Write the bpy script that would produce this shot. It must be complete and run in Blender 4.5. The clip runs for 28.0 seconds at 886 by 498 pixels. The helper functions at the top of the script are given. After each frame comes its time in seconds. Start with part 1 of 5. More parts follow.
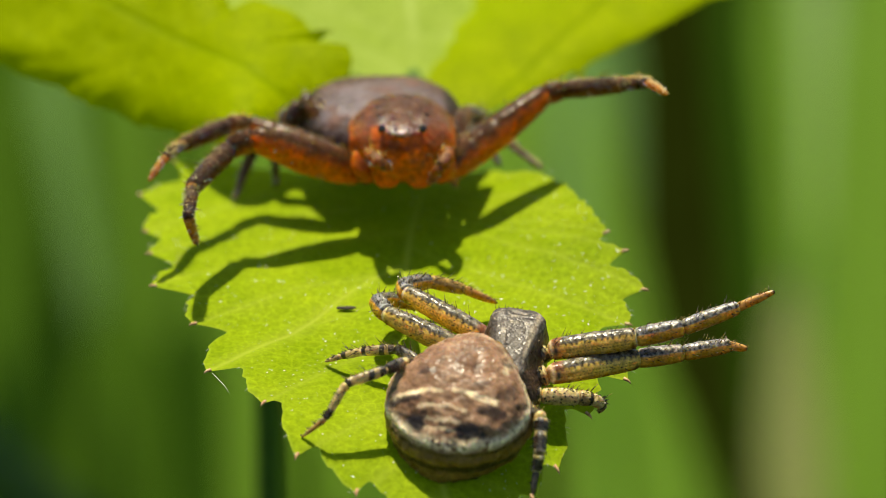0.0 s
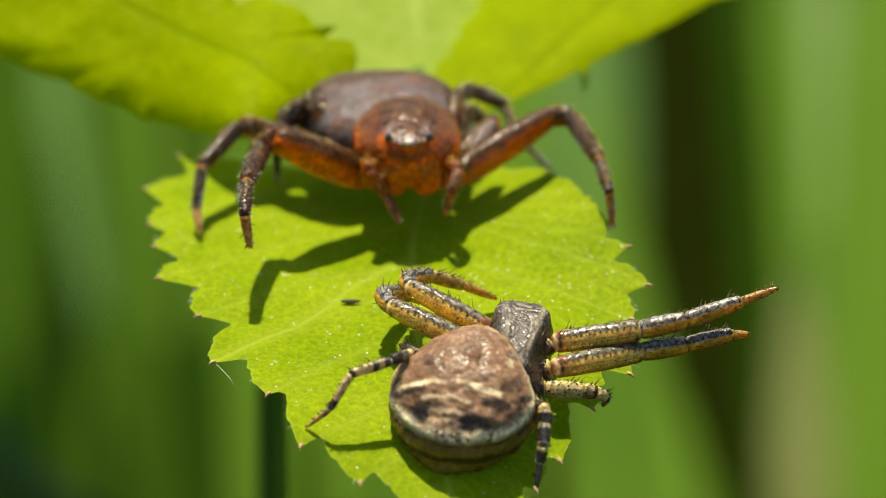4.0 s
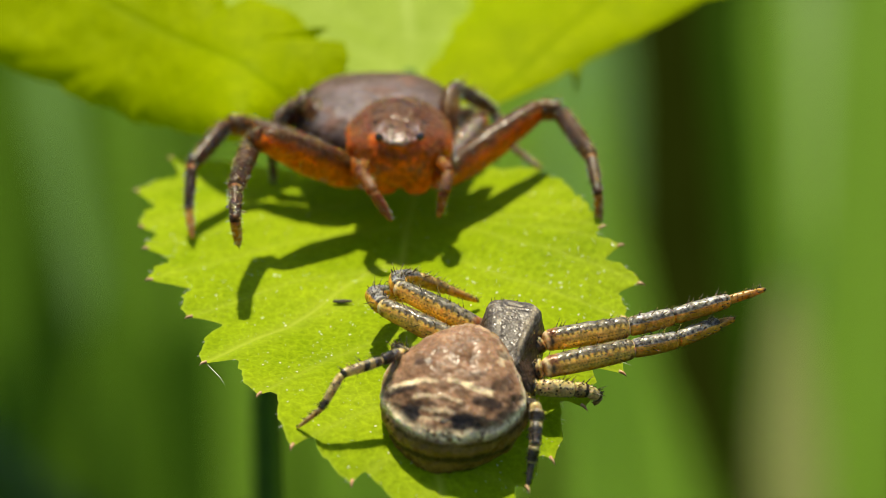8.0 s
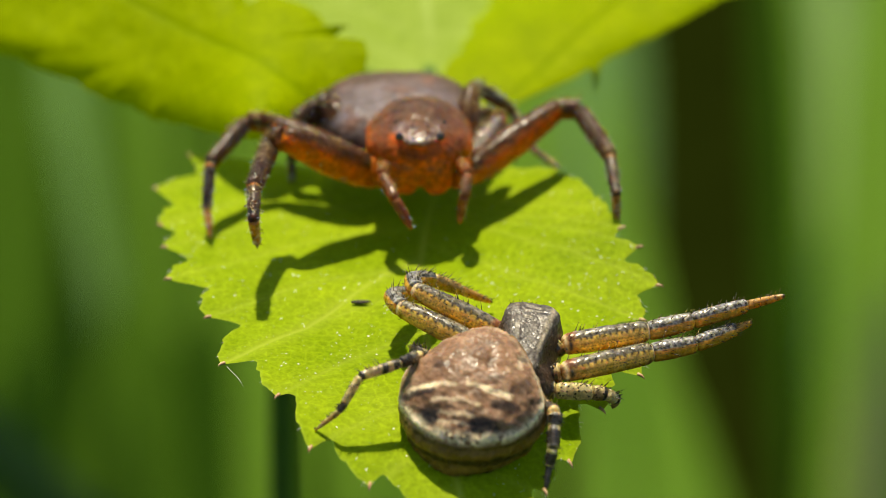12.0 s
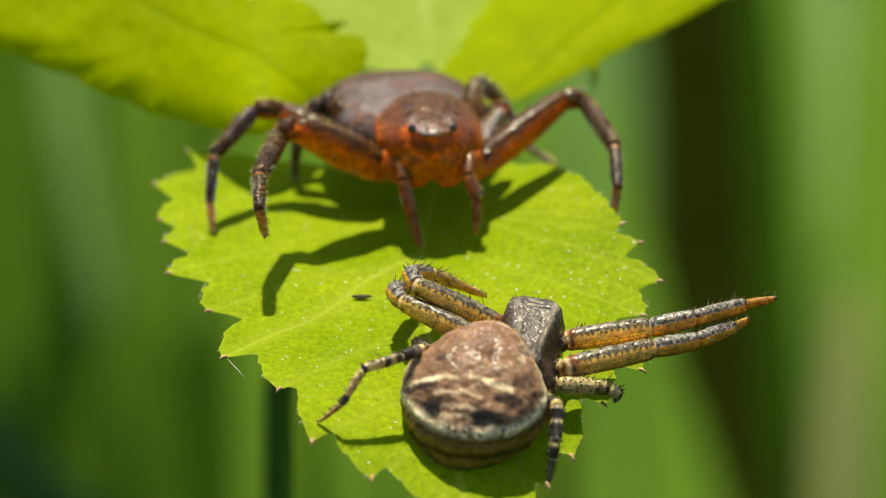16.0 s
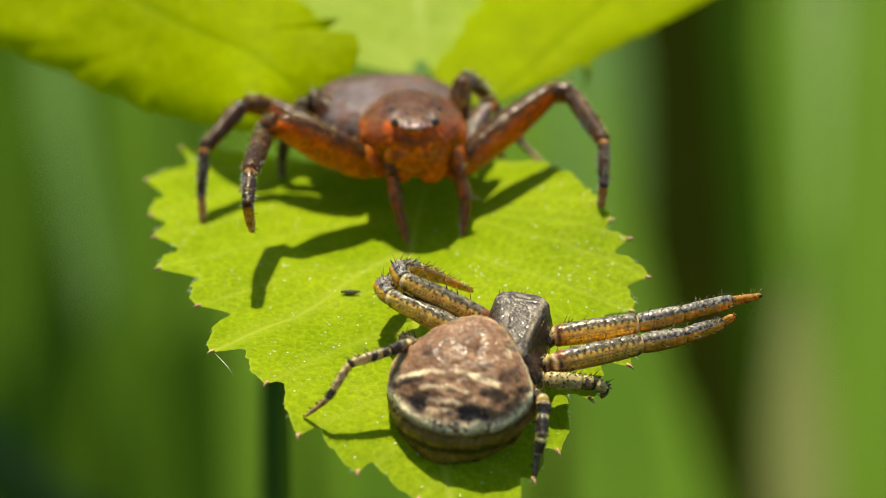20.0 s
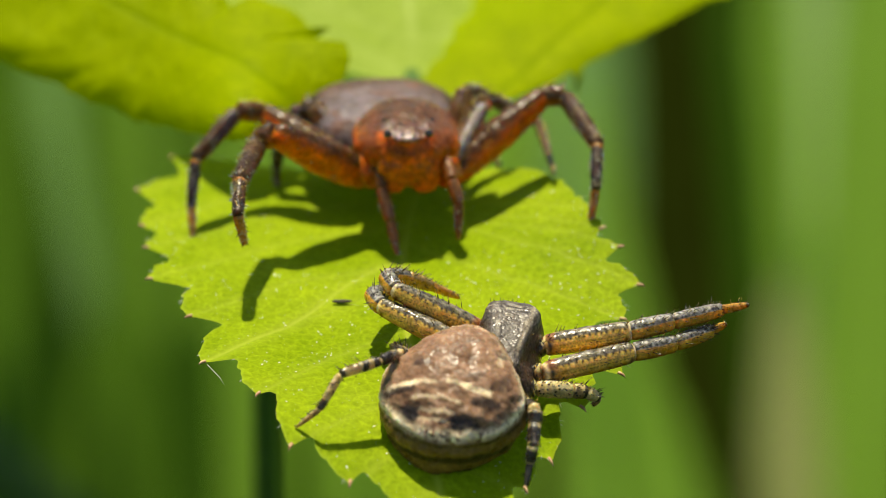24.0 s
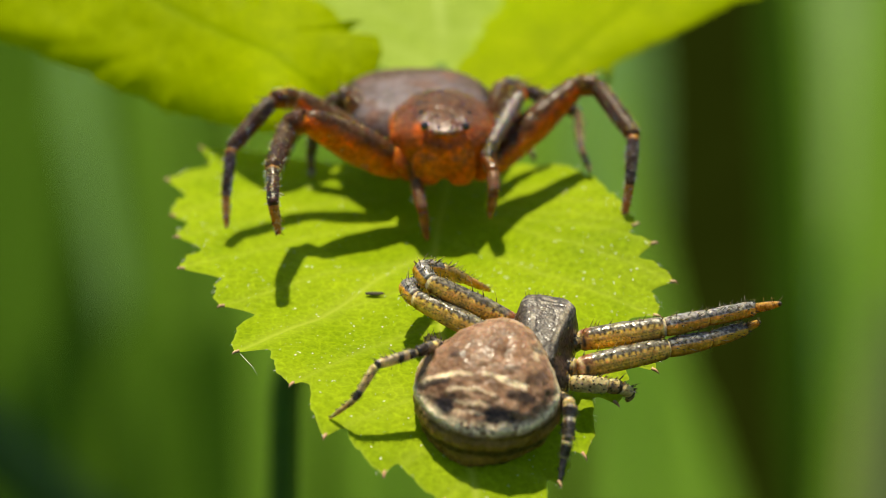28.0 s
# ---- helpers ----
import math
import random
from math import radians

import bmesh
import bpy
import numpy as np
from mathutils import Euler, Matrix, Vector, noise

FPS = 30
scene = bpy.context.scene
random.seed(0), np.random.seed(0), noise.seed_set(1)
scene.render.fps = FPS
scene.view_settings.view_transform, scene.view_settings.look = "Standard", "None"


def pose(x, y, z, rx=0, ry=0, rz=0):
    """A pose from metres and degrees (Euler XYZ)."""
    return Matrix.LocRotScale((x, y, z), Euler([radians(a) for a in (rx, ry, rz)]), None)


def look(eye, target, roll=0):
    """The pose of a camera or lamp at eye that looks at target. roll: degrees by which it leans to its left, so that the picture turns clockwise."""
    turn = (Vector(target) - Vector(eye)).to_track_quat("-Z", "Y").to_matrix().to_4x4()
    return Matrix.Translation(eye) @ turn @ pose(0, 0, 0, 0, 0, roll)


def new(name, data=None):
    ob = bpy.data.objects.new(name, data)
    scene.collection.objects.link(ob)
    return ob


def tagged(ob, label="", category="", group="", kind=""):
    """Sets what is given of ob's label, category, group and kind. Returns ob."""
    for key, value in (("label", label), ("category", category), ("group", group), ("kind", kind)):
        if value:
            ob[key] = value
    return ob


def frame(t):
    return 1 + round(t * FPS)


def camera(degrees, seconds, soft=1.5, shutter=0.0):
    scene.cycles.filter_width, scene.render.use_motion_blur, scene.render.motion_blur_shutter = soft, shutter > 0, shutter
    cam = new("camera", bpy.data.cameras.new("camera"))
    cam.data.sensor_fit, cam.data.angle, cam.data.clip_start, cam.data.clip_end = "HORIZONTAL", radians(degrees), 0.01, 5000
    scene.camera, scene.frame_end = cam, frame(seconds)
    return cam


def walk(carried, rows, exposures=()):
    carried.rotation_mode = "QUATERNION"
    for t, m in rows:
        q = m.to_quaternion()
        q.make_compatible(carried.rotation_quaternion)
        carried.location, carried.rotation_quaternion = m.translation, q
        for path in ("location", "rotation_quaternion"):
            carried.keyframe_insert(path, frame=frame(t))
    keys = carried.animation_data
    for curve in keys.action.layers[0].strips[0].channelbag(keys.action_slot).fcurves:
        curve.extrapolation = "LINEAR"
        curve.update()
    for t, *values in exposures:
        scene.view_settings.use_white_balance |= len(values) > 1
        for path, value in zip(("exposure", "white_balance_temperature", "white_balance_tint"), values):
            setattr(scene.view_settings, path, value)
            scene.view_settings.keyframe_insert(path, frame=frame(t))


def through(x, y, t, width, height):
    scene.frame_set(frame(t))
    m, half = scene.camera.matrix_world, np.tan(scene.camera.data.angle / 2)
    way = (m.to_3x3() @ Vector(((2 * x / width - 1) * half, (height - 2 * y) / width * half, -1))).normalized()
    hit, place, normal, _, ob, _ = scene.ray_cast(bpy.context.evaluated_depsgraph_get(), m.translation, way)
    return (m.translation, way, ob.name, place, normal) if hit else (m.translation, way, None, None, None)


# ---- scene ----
# A compound leaf with two crab spiders on it, in a sunny meadow. Lengths are given in millimetres and
# scaled by MM; the origin of the millimetre plan is the middle of the leaf, LIFT above the ground.
MM = 0.001
LIFT = 250.0


def spot(x, y, z):
    return Vector((x * MM, y * MM, (z + LIFT) * MM))


# ---- camera: a long close-up lens on a stand, wide open enough to blur the meadow ----
cam = camera(12.0, 28.0, soft=0.9)
cam.data.dof.use_dof = True
cam.data.dof.focus_distance = 0.1328
cam.data.dof.aperture_fstop = 54.0
STAND = pose(0, -126.883 * MM, (59.166 + LIFT) * MM, 65, 0, 0)
# the stand gives a little in the wind: seconds, degrees turned
PAN = [(0, 0.049), (0.5, 0.13), (1, 0.062), (1.5, -0.043), (2, -0.041), (2.5, 0.004), (3, 0.12), (3.5, 0.093), (5.5, 0.182), (6, -0.064),
       (6.5, 0.085), (7, 0.033), (7.5, -0.084), (8, -0), (8.5, 0.042), (9, 0.154), (9.5, -0.015), (10, 0.224), (10.5, 0.18), (11, 0.357),
       (11.5, 0.245), (13.5, 0.303), (14, 0.49), (14.5, 0.576), (15, 0.467), (15.5, 0.468), (16, 0.235), (16.5, 0.18), (17, 0.057), (17.5, 0.346),
       (18, 0.122), (18.5, 0.171), (19, 0.253), (19.5, 0.098), (20, 0.133), (20.5, -0.011), (21, 0.007), (21.5, 0.007), (23.5, -0.043), (24, 0.015),
       (24.5, 0.039), (25, 0.009), (25.5, -0.055), (26, 0.019), (26.5, -0.003), (27, 0.008), (27.5, 0.221), (28, 0.406)]


def turned(t):
    """How far the stand has turned at t, about the lens, as a matrix."""
    a = float(np.interp(t, [p[0] for p in PAN], [p[1] for p in PAN]))
    eye = STAND.translation
    return Matrix.Translation(eye) @ pose(0, 0, 0, 0, 0, a) @ Matrix.Translation(-eye)


walk(cam, [(t, turned(t) @ STAND) for t, a in PAN], exposures=[(0, 0.5, 7200, 6), (28, 0.5, 7200, 6)])

# ---- light: high sun from behind the leaf, clear sky ----
world = bpy.data.worlds.new("sky")
scene.world = world
world.use_nodes = True
wn = world.node_tree
sky = wn.nodes.new("ShaderNodeTexSky")
sky.sky_type = "NISHITA"
sky.sun_disc = False
sky.sun_elevation = radians(70)
sky.sun_rotation = radians(-15)
wn.nodes["Background"].inputs["Strength"].default_value = 0.08
wn.links.new(sky.outputs["Color"], wn.nodes["Background"].inputs["Color"])
sun = new("sun", bpy.data.lights.new("sun", "SUN"))
sun.data.energy = 5.0
sun.data.angle = radians(1.1)
sun.data.color = (1.0, 0.925, 0.77)
sun.matrix_world = look((-0.09, 0.34, 1.0), (0, 0, 0))


# ---- materials ----
def shader(name, rough=0.5, gloss=0.5):
    m = bpy.data.materials.new(name)
    m.use_nodes = True
    n, l = m.node_tree.nodes, m.node_tree.links
    b = n["Principled BSDF"]
    b.inputs["Roughness"].default_value = rough
    b.inputs["Specular IOR Level"].default_value = gloss
    return m, n, l, b


def grain(n, l, scale, detail=4.0, rough=0.6):
    co = n.new("ShaderNodeTexCoord")
    t = n.new("ShaderNodeTexNoise")
    t.inputs["Scale"].default_value = scale
    t.inputs["Detail"].default_value = detail
    t.inputs["Roughness"].default_value = rough
    l.new(co.outputs["Object"], t.inputs["Vector"])
    return t.outputs["Fac"]


def ramp(n, l, fac, stops):
    r = n.new("ShaderNodeValToRGB")
    e = r.color_ramp.elements
    while len(e) < len(stops):
        e.new(0.5)
    for k, (p, c) in zip(e, stops):
        k.position, k.color = p, (*c, 1)
    l.new(fac, r.inputs["Fac"])
    return r.outputs["Color"]


def mixed(n, l, kind, a, b, fac=1.0):
    m = n.new("ShaderNodeMix")
    m.data_type, m.blend_type = "RGBA", kind
    for s, v in ((0, fac), (6, a), (7, b)):
        if hasattr(v, "node"):
            l.new(v, m.inputs[s])
        else:
            m.inputs[s].default_value = v if s == 0 else (*v, 1)
    return m.outputs[2]


def relief(n, l, b, fac, dist, strength=0.6):
    k = n.new("ShaderNodeBump")
    k.inputs["Strength"].default_value = strength
    k.inputs["Distance"].default_value = dist
    l.new(fac, k.inputs["Height"])
    l.new(k.outputs["Normal"], b.inputs["Normal"])


def coat_material(name, rough, scale, bump, gloss=0.5, spread=0.5, through=0.3, spotted=False, glow=(1.0, 0.42, 0.10), coarse=2.5, deep=0.0006):
    """Animal skin: colour from the mesh's coat, broken up by mottling at two sizes, with pitted, warty relief and uneven gloss."""
    m, n, l, b = shader(name, rough, gloss)
    at = n.new("ShaderNodeAttribute")
    at.attribute_name = "coat"
    fine = grain(n, l, scale, 6.0, 0.75)
    wide = grain(n, l, scale * 0.22, 5.0, 0.7)
    mott = ramp(n, l, fine, [(0.32, (1 - spread,) * 3), (0.68, (1 + spread,) * 3)])
    patch = ramp(n, l, wide, [(0.35, (0.72, 0.70, 0.66)), (0.65, (1.25, 1.25, 1.25))])
    tone = mixed(n, l, "MULTIPLY", mixed(n, l, "MULTIPLY", at.outputs["Color"], mott), patch)
    if spotted:
        # small black dots, as dense as the mesh says
        co = n.new("ShaderNodeTexCoord")
        dots = n.new("ShaderNodeTexVoronoi")
        dots.inputs["Scale"].default_value = 6800.0
        l.new(co.outputs["Object"], dots.inputs["Vector"])
        less = n.new("ShaderNodeMath")
        less.operation = "MULTIPLY_ADD"
        many = n.new("ShaderNodeAttribute")
        many.attribute_name = "dots"
        l.new(many.outputs["Fac"], less.inputs[0])
        less.inputs[1].default_value = 0.58
        less.inputs[2].default_value = -0.06
        inside = n.new("ShaderNodeMath")
        inside.operation = "LESS_THAN"
        l.new(dots.outputs["Distance"], inside.inputs[0])
        l.new(less.outputs[0], inside.inputs[1])
        tone = mixed(n, l, "MIX", tone, (0.022, 0.016, 0.012), inside.outputs[0])
    l.new(tone, b.inputs["Base Color"])
    b.inputs["Subsurface Weight"].default_value = through
    b.inputs["Subsurface Radius"].default_value = glow
    b.inputs["Subsurface Scale"].default_value = deep
    pits = n.new("ShaderNodeTexVoronoi")
    pits.inputs["Scale"].default_value = scale * 0.8
    co = n.new("ShaderNodeTexCoord")
    l.new(co.outputs["Object"], pits.inputs["Vector"])
    big = grain(n, l, scale * 0.4, coarse, 0.5)
    both = n.new("ShaderNodeMath")
    both.operation = "MULTIPLY_ADD"
    l.new(pits.outputs["Distance"], both.inputs[0])
    both.inputs[1].default_value = -0.35
    l.new(big, both.inputs[2])
    relief(n, l, b, both.outputs[0], bump, 0.6)
    rr = n.new("ShaderNodeMapRange")
    rr.inputs["From Min"].default_value = 0.35
    rr.inputs["From Max"].default_value = 0.65
    rr.inputs["To Min"].default_value = max(0.06, rough - 0.12)
    rr.inputs["To Max"].default_value = min(1, rough + 0.22)
    l.new(big, rr.inputs["Value"])
    l.new(rr.outputs["Result"], b.inputs["Roughness"])
    return m


def leaf_material(name, low, high, vein, through, share=0.5, rough=0.55, scale=700.0):
    """A thin living leaf: reflects from its face and lets light through."""
    m, n, l, b = shader(name, rough, 0.03)
    at = n.new("ShaderNodeAttribute")
    at.attribute_name = "vein"
    tone = ramp(n, l, grain(n, l, scale, 5.0, 0.65), [(0.32, low), (0.68, high)])
    cells = n.new("ShaderNodeTexVoronoi")
    cells.feature = "DISTANCE_TO_EDGE"
    cells.inputs["Scale"].default_value = 2600.0
    co = n.new("ShaderNodeTexCoord")
    l.new(co.outputs["Object"], cells.inputs["Vector"])
    net = ramp(n, l, cells.outputs["Distance"], [(0.0, (1.16, 1.13, 1.1)), (0.10, (0.98, 0.98, 0.98))])
    tone = mixed(n, l, "MULTIPLY", tone, net)
    speck = ramp(n, l, grain(n, l, 5200.0, 3.0, 0.7), [(0.34, (0.82, 0.84, 0.75)), (0.66, (1.16, 1.14, 1.25))])
    tone = mixed(n, l, "MULTIPLY", tone, speck)
    colour = mixed(n, l, "MIX", tone, vein, at.outputs["Fac"])
    l.new(colour, b.inputs["Base Color"])
    relief(n, l, b, cells.outputs["Distance"], 0.00004, 0.35)
    tr = n.new("ShaderNodeBsdfTranslucent")
    l.new(mixed(n, l, "MULTIPLY", colour, through), tr.inputs["Color"])
    mx = n.new("ShaderNodeMixShader")
    mx.inputs[0].default_value = share
    l.new(b.outputs["BSDF"], mx.inputs[1])
    l.new(tr.outputs["BSDF"], mx.inputs[2])
    l.new(mx.outputs["Shader"], n["Material Output"].inputs["Surface"])
    return m


def plain_material(name, stops, rough, scale, bump=0.0, gloss=0.5):
    m, n, l, b = shader(name, rough, gloss)
    g = grain(n, l, scale, 5.0, 0.65)
    l.new(ramp(n, l, g, stops), b.inputs["Base Color"])
    if bump:
        relief(n, l, b, g, bump)
    return m


LEAF = leaf_material("leaf_green", (0.274, 0.410, 0.009), (0.398, 0.538, 0.018), (0.49, 0.60, 0.06), (1.2, 1.18, 0.5), scale=320.0)
# veins painted darker than the blade, as they look against the light
LEAF_BACK = leaf_material("leaf_shade_side", (0.32, 0.43, 0.003), (0.40, 0.51, 0.006), (0.28, 0.39, 0.003), (1.15, 1.08, 0.35), 0.55)
# paler green: full sun on the leaflet put into its colour
LEAF_PALE = leaf_material("leaf_pale", (0.33, 0.47, 0.06), (0.40, 0.54, 0.09), (0.52, 0.66, 0.16), (1.2, 1.2, 0.8))
TIP = plain_material("leaf_tip", [(0.3, (0.36, 0.15, 0.06)), (0.7, (0.62, 0.46, 0.26))], 0.5, 6000.0)
DUST = plain_material("pollen", [(0.3, (0.92, 0.9, 0.62)), (0.7, (0.97, 0.96, 0.8))], 0.5, 3000.0, 0.0, 0.2)
HAIR = plain_material("pale_hair", [(0.3, (0.7, 0.7, 0.6)), (0.7, (0.8, 0.8, 0.75))], 0.4, 3000.0)
STEM = plain_material("stem", [(0.3, (0.035, 0.09, 0.012)), (0.7, (0.05, 0.13, 0.02))], 0.45, 900.0, 0.0001)
SKIN_DULL = coat_material("dull_skin", 0.36, 9000.0, 0.00004, 0.24, 0.28, 0.2)
SKIN_GLOSSY = coat_material("glossy_skin", 0.24, 9000.0, 0.00006, 0.2, 0.5, 0.85, glow=(1.0, 0.38, 0.06), deep=0.0009)
SKIN_SPOTTED = coat_material("spotted_skin", 0.26, 10000.0, 0.00006, 0.5, 0.5, 0.5, True, (1.0, 0.62, 0.12))
SKIN_GRAINY = coat_material("grainy_skin", 0.38, 11000.0, 0.00010, 0.35, 0.6, 0.1, coarse=3.0)
SKIN_HEAD = coat_material("face_skin", 0.26, 7000.0, 0.00012, 0.22, 0.5, 0.8, glow=(1.0, 0.38, 0.06))
SKIN_SHEEN = coat_material("sheen_skin", 0.55, 8000.0, 0.00012, 0.22, 0.45, 0.15, coarse=4.0)
EYE = plain_material("eye", [(0.3, (0.01, 0.008, 0.008)), (0.7, (0.02, 0.015, 0.012))], 0.06, 4000.0, 0.0, 0.9)
FRASS = plain_material("fleck", [(0.3, (0.03, 0.03, 0.02)), (0.7, (0.06, 0.05, 0.03))], 0.8, 6000.0)
# near-black: the shade down among the grass is put into the soil colour
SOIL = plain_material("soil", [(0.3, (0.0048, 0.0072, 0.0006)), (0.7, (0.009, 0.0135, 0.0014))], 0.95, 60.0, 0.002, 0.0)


def blade_material(name, low, high, share=0.45):
    return leaf_material(name, low, high, high, (1.08, 1.12, 0.75), share, 0.5, 25.0)


# ---- mesh tools (millimetres in, metres out) ----
def mesh_of(name, verts, faces, coat=None, vein=None, mats=(), face_mats=None):
    me = bpy.data.meshes.new(name)
    v = np.asarray(verts, float) * MM
    me.from_pydata([tuple(p) for p in v], [], [tuple(int(i) for i in f) for f in faces])
    if coat is not None:
        a = me.attributes.new("coat", "FLOAT_COLOR", "POINT")
        c = np.ones((len(v), 4), np.float32)
        coat = np.asarray(coat)
        c[:, :3] = np.clip(coat[:, :3], 0, 1)
        a.data.foreach_set("color", c.ravel())
        if coat.shape[1] > 3:
            a = me.attributes.new("dots", "FLOAT", "POINT")
            a.data.foreach_set("value", np.asarray(coat[:, 3], np.float32))
    if vein is not None:
        a = me.attributes.new("vein", "FLOAT", "POINT")
        a.data.foreach_set("value", np.asarray(vein, np.float32))
    for m in mats:
        me.materials.append(m)
    me.shade_smooth()
    return me


def part(name, me, parent, label="", m=None, kind=""):
    ob = new(name, me)
    ob.parent = parent
    if m is not None:
        ob.matrix_basis = m
    return tagged(ob, label=label, kind=kind)


def grid_faces(rows, cols, wrap=True):
    f = []
    for i in range(rows - 1):
        for j in range(cols if wrap else cols - 1):
            k = (j + 1) % cols
            f.append((i * cols + j, i * cols + k, (i + 1) * cols + k, (i + 1) * cols + j))
    return f


def ball(rows, cols):
    """Directions over a sphere with its poles on the y axis, and the faces between them."""
    th = np.linspace(0.02, math.pi - 0.02, rows)
    ph = np.linspace(0, 2 * math.pi, cols, endpoint=False)
    t, p = np.meshgrid(th, ph, indexing="ij")
    d = np.stack([np.sin(t) * np.cos(p), -np.cos(t), np.sin(t) * np.sin(p)], -1).reshape(-1, 3)
    f = grid_faces(rows, cols)
    f.append(tuple(range(cols))[::-1])
    f.append(tuple((rows - 1) * cols + j for j in range(cols)))
    return d, f


def sweep(points, radii, seg=12):
    """A round rod along a bent line."""
    pts = [Vector(p) for p in points]
    verts, side = [], Vector((1, 0, 0))
    for i, p in enumerate(pts):
        d = (pts[min(i + 1, len(pts) - 1)] - pts[max(i - 1, 0)]).normalized()
        if abs(d.dot(side)) > 0.9:
            side = Vector((0, 1, 0))
        a = (side - d * d.dot(side)).normalized()
        b = d.cross(a)
        side = a
        for j in range(seg):
            w = 2 * math.pi * j / seg
            verts.append(p + (a * math.cos(w) + b * math.sin(w)) * radii[i])
    f = grid_faces(len(pts), seg)
    f.append(tuple(range(seg))[::-1])
    f.append(tuple((len(pts) - 1) * seg + j for j in range(seg)))
    return np.array([tuple(v) for v in verts]), f


def fuzz(v, scale, depth=4):
    return np.array([noise.fractal(Vector((p[0] * scale, p[1] * scale, p[2] * scale)), 0.8, 2.1, depth) for p in v])


def smooth(x, a, b):
    t = np.clip((np.asarray(x, float) - a) / (b - a), 0, 1)
    return t * t * (3 - 2 * t)


def blend(a, b, k):
    k = np.asarray(k)[:, None]
    return a * (1 - k) + np.asarray(b) * k


# ---- the ground and the meadow behind ----
n = 60
gx = np.sign(np.linspace(-1, 1, n)) * np.abs(np.linspace(-1, 1, n)) ** 6 * 300000
X, Y = np.meshgrid(gx, gx, indexing="ij")
Z = -LIFT + 4 * np.sin(X * 0.031 + 1) * np.cos(Y * 0.027)
gv = np.stack([X, Y, Z + LIFT], -1).reshape(-1, 3)
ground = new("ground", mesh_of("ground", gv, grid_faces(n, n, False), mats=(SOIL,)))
tagged(ground, "mossy soil under the meadow grass, grass shade put into its near-black colour", "ground", kind="structure")


def blade_mesh(name, height, width, lean, curl, mat, fold=0.25, steps=24):
    """A grass blade: tapered, folded along its middle, leaning sideways and bending over (curl)."""
    v = []
    for i in range(steps + 1):
        s = i / steps
        w = width * 0.5 * (0.6 + 0.4 * math.sin(min(1, s * 2.2) * math.pi / 2)) * (1 - max(0, s - 0.78) / 0.22) ** 0.6
        cx, cy, cz = lean * height * s, curl * s ** 2.5, height * s * (1 - 0.08 * s * s)
        for q in (-1, -0.5, 0, 0.5, 1):
            v.append((cx + q * w, cy + fold * w * abs(q), cz))
    vein = np.tile([0.0, 0.0, 1.0, 0.0, 0.0], steps + 1)
    return mesh_of(name, v, grid_faces(steps + 1, 5, False), vein=vein, mats=(mat,))


# dark and deep greens: meadow shade put into the blade colour
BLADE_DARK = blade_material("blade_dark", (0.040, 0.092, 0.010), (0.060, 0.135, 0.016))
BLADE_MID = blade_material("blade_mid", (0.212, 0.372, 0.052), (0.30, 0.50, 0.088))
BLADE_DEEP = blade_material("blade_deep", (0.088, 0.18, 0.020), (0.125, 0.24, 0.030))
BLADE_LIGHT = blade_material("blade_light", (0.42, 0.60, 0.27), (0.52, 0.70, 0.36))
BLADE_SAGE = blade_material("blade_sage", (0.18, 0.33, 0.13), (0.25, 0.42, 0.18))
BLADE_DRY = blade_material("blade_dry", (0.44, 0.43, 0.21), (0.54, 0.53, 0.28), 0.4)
DARK_L, MID_L, PALE_L, DRY_L = "dark green grass blade, shade put into its colour", "green grass blade standing in the meadow", "pale green sunlit grass blade", "dry straw-coloured grass blade"
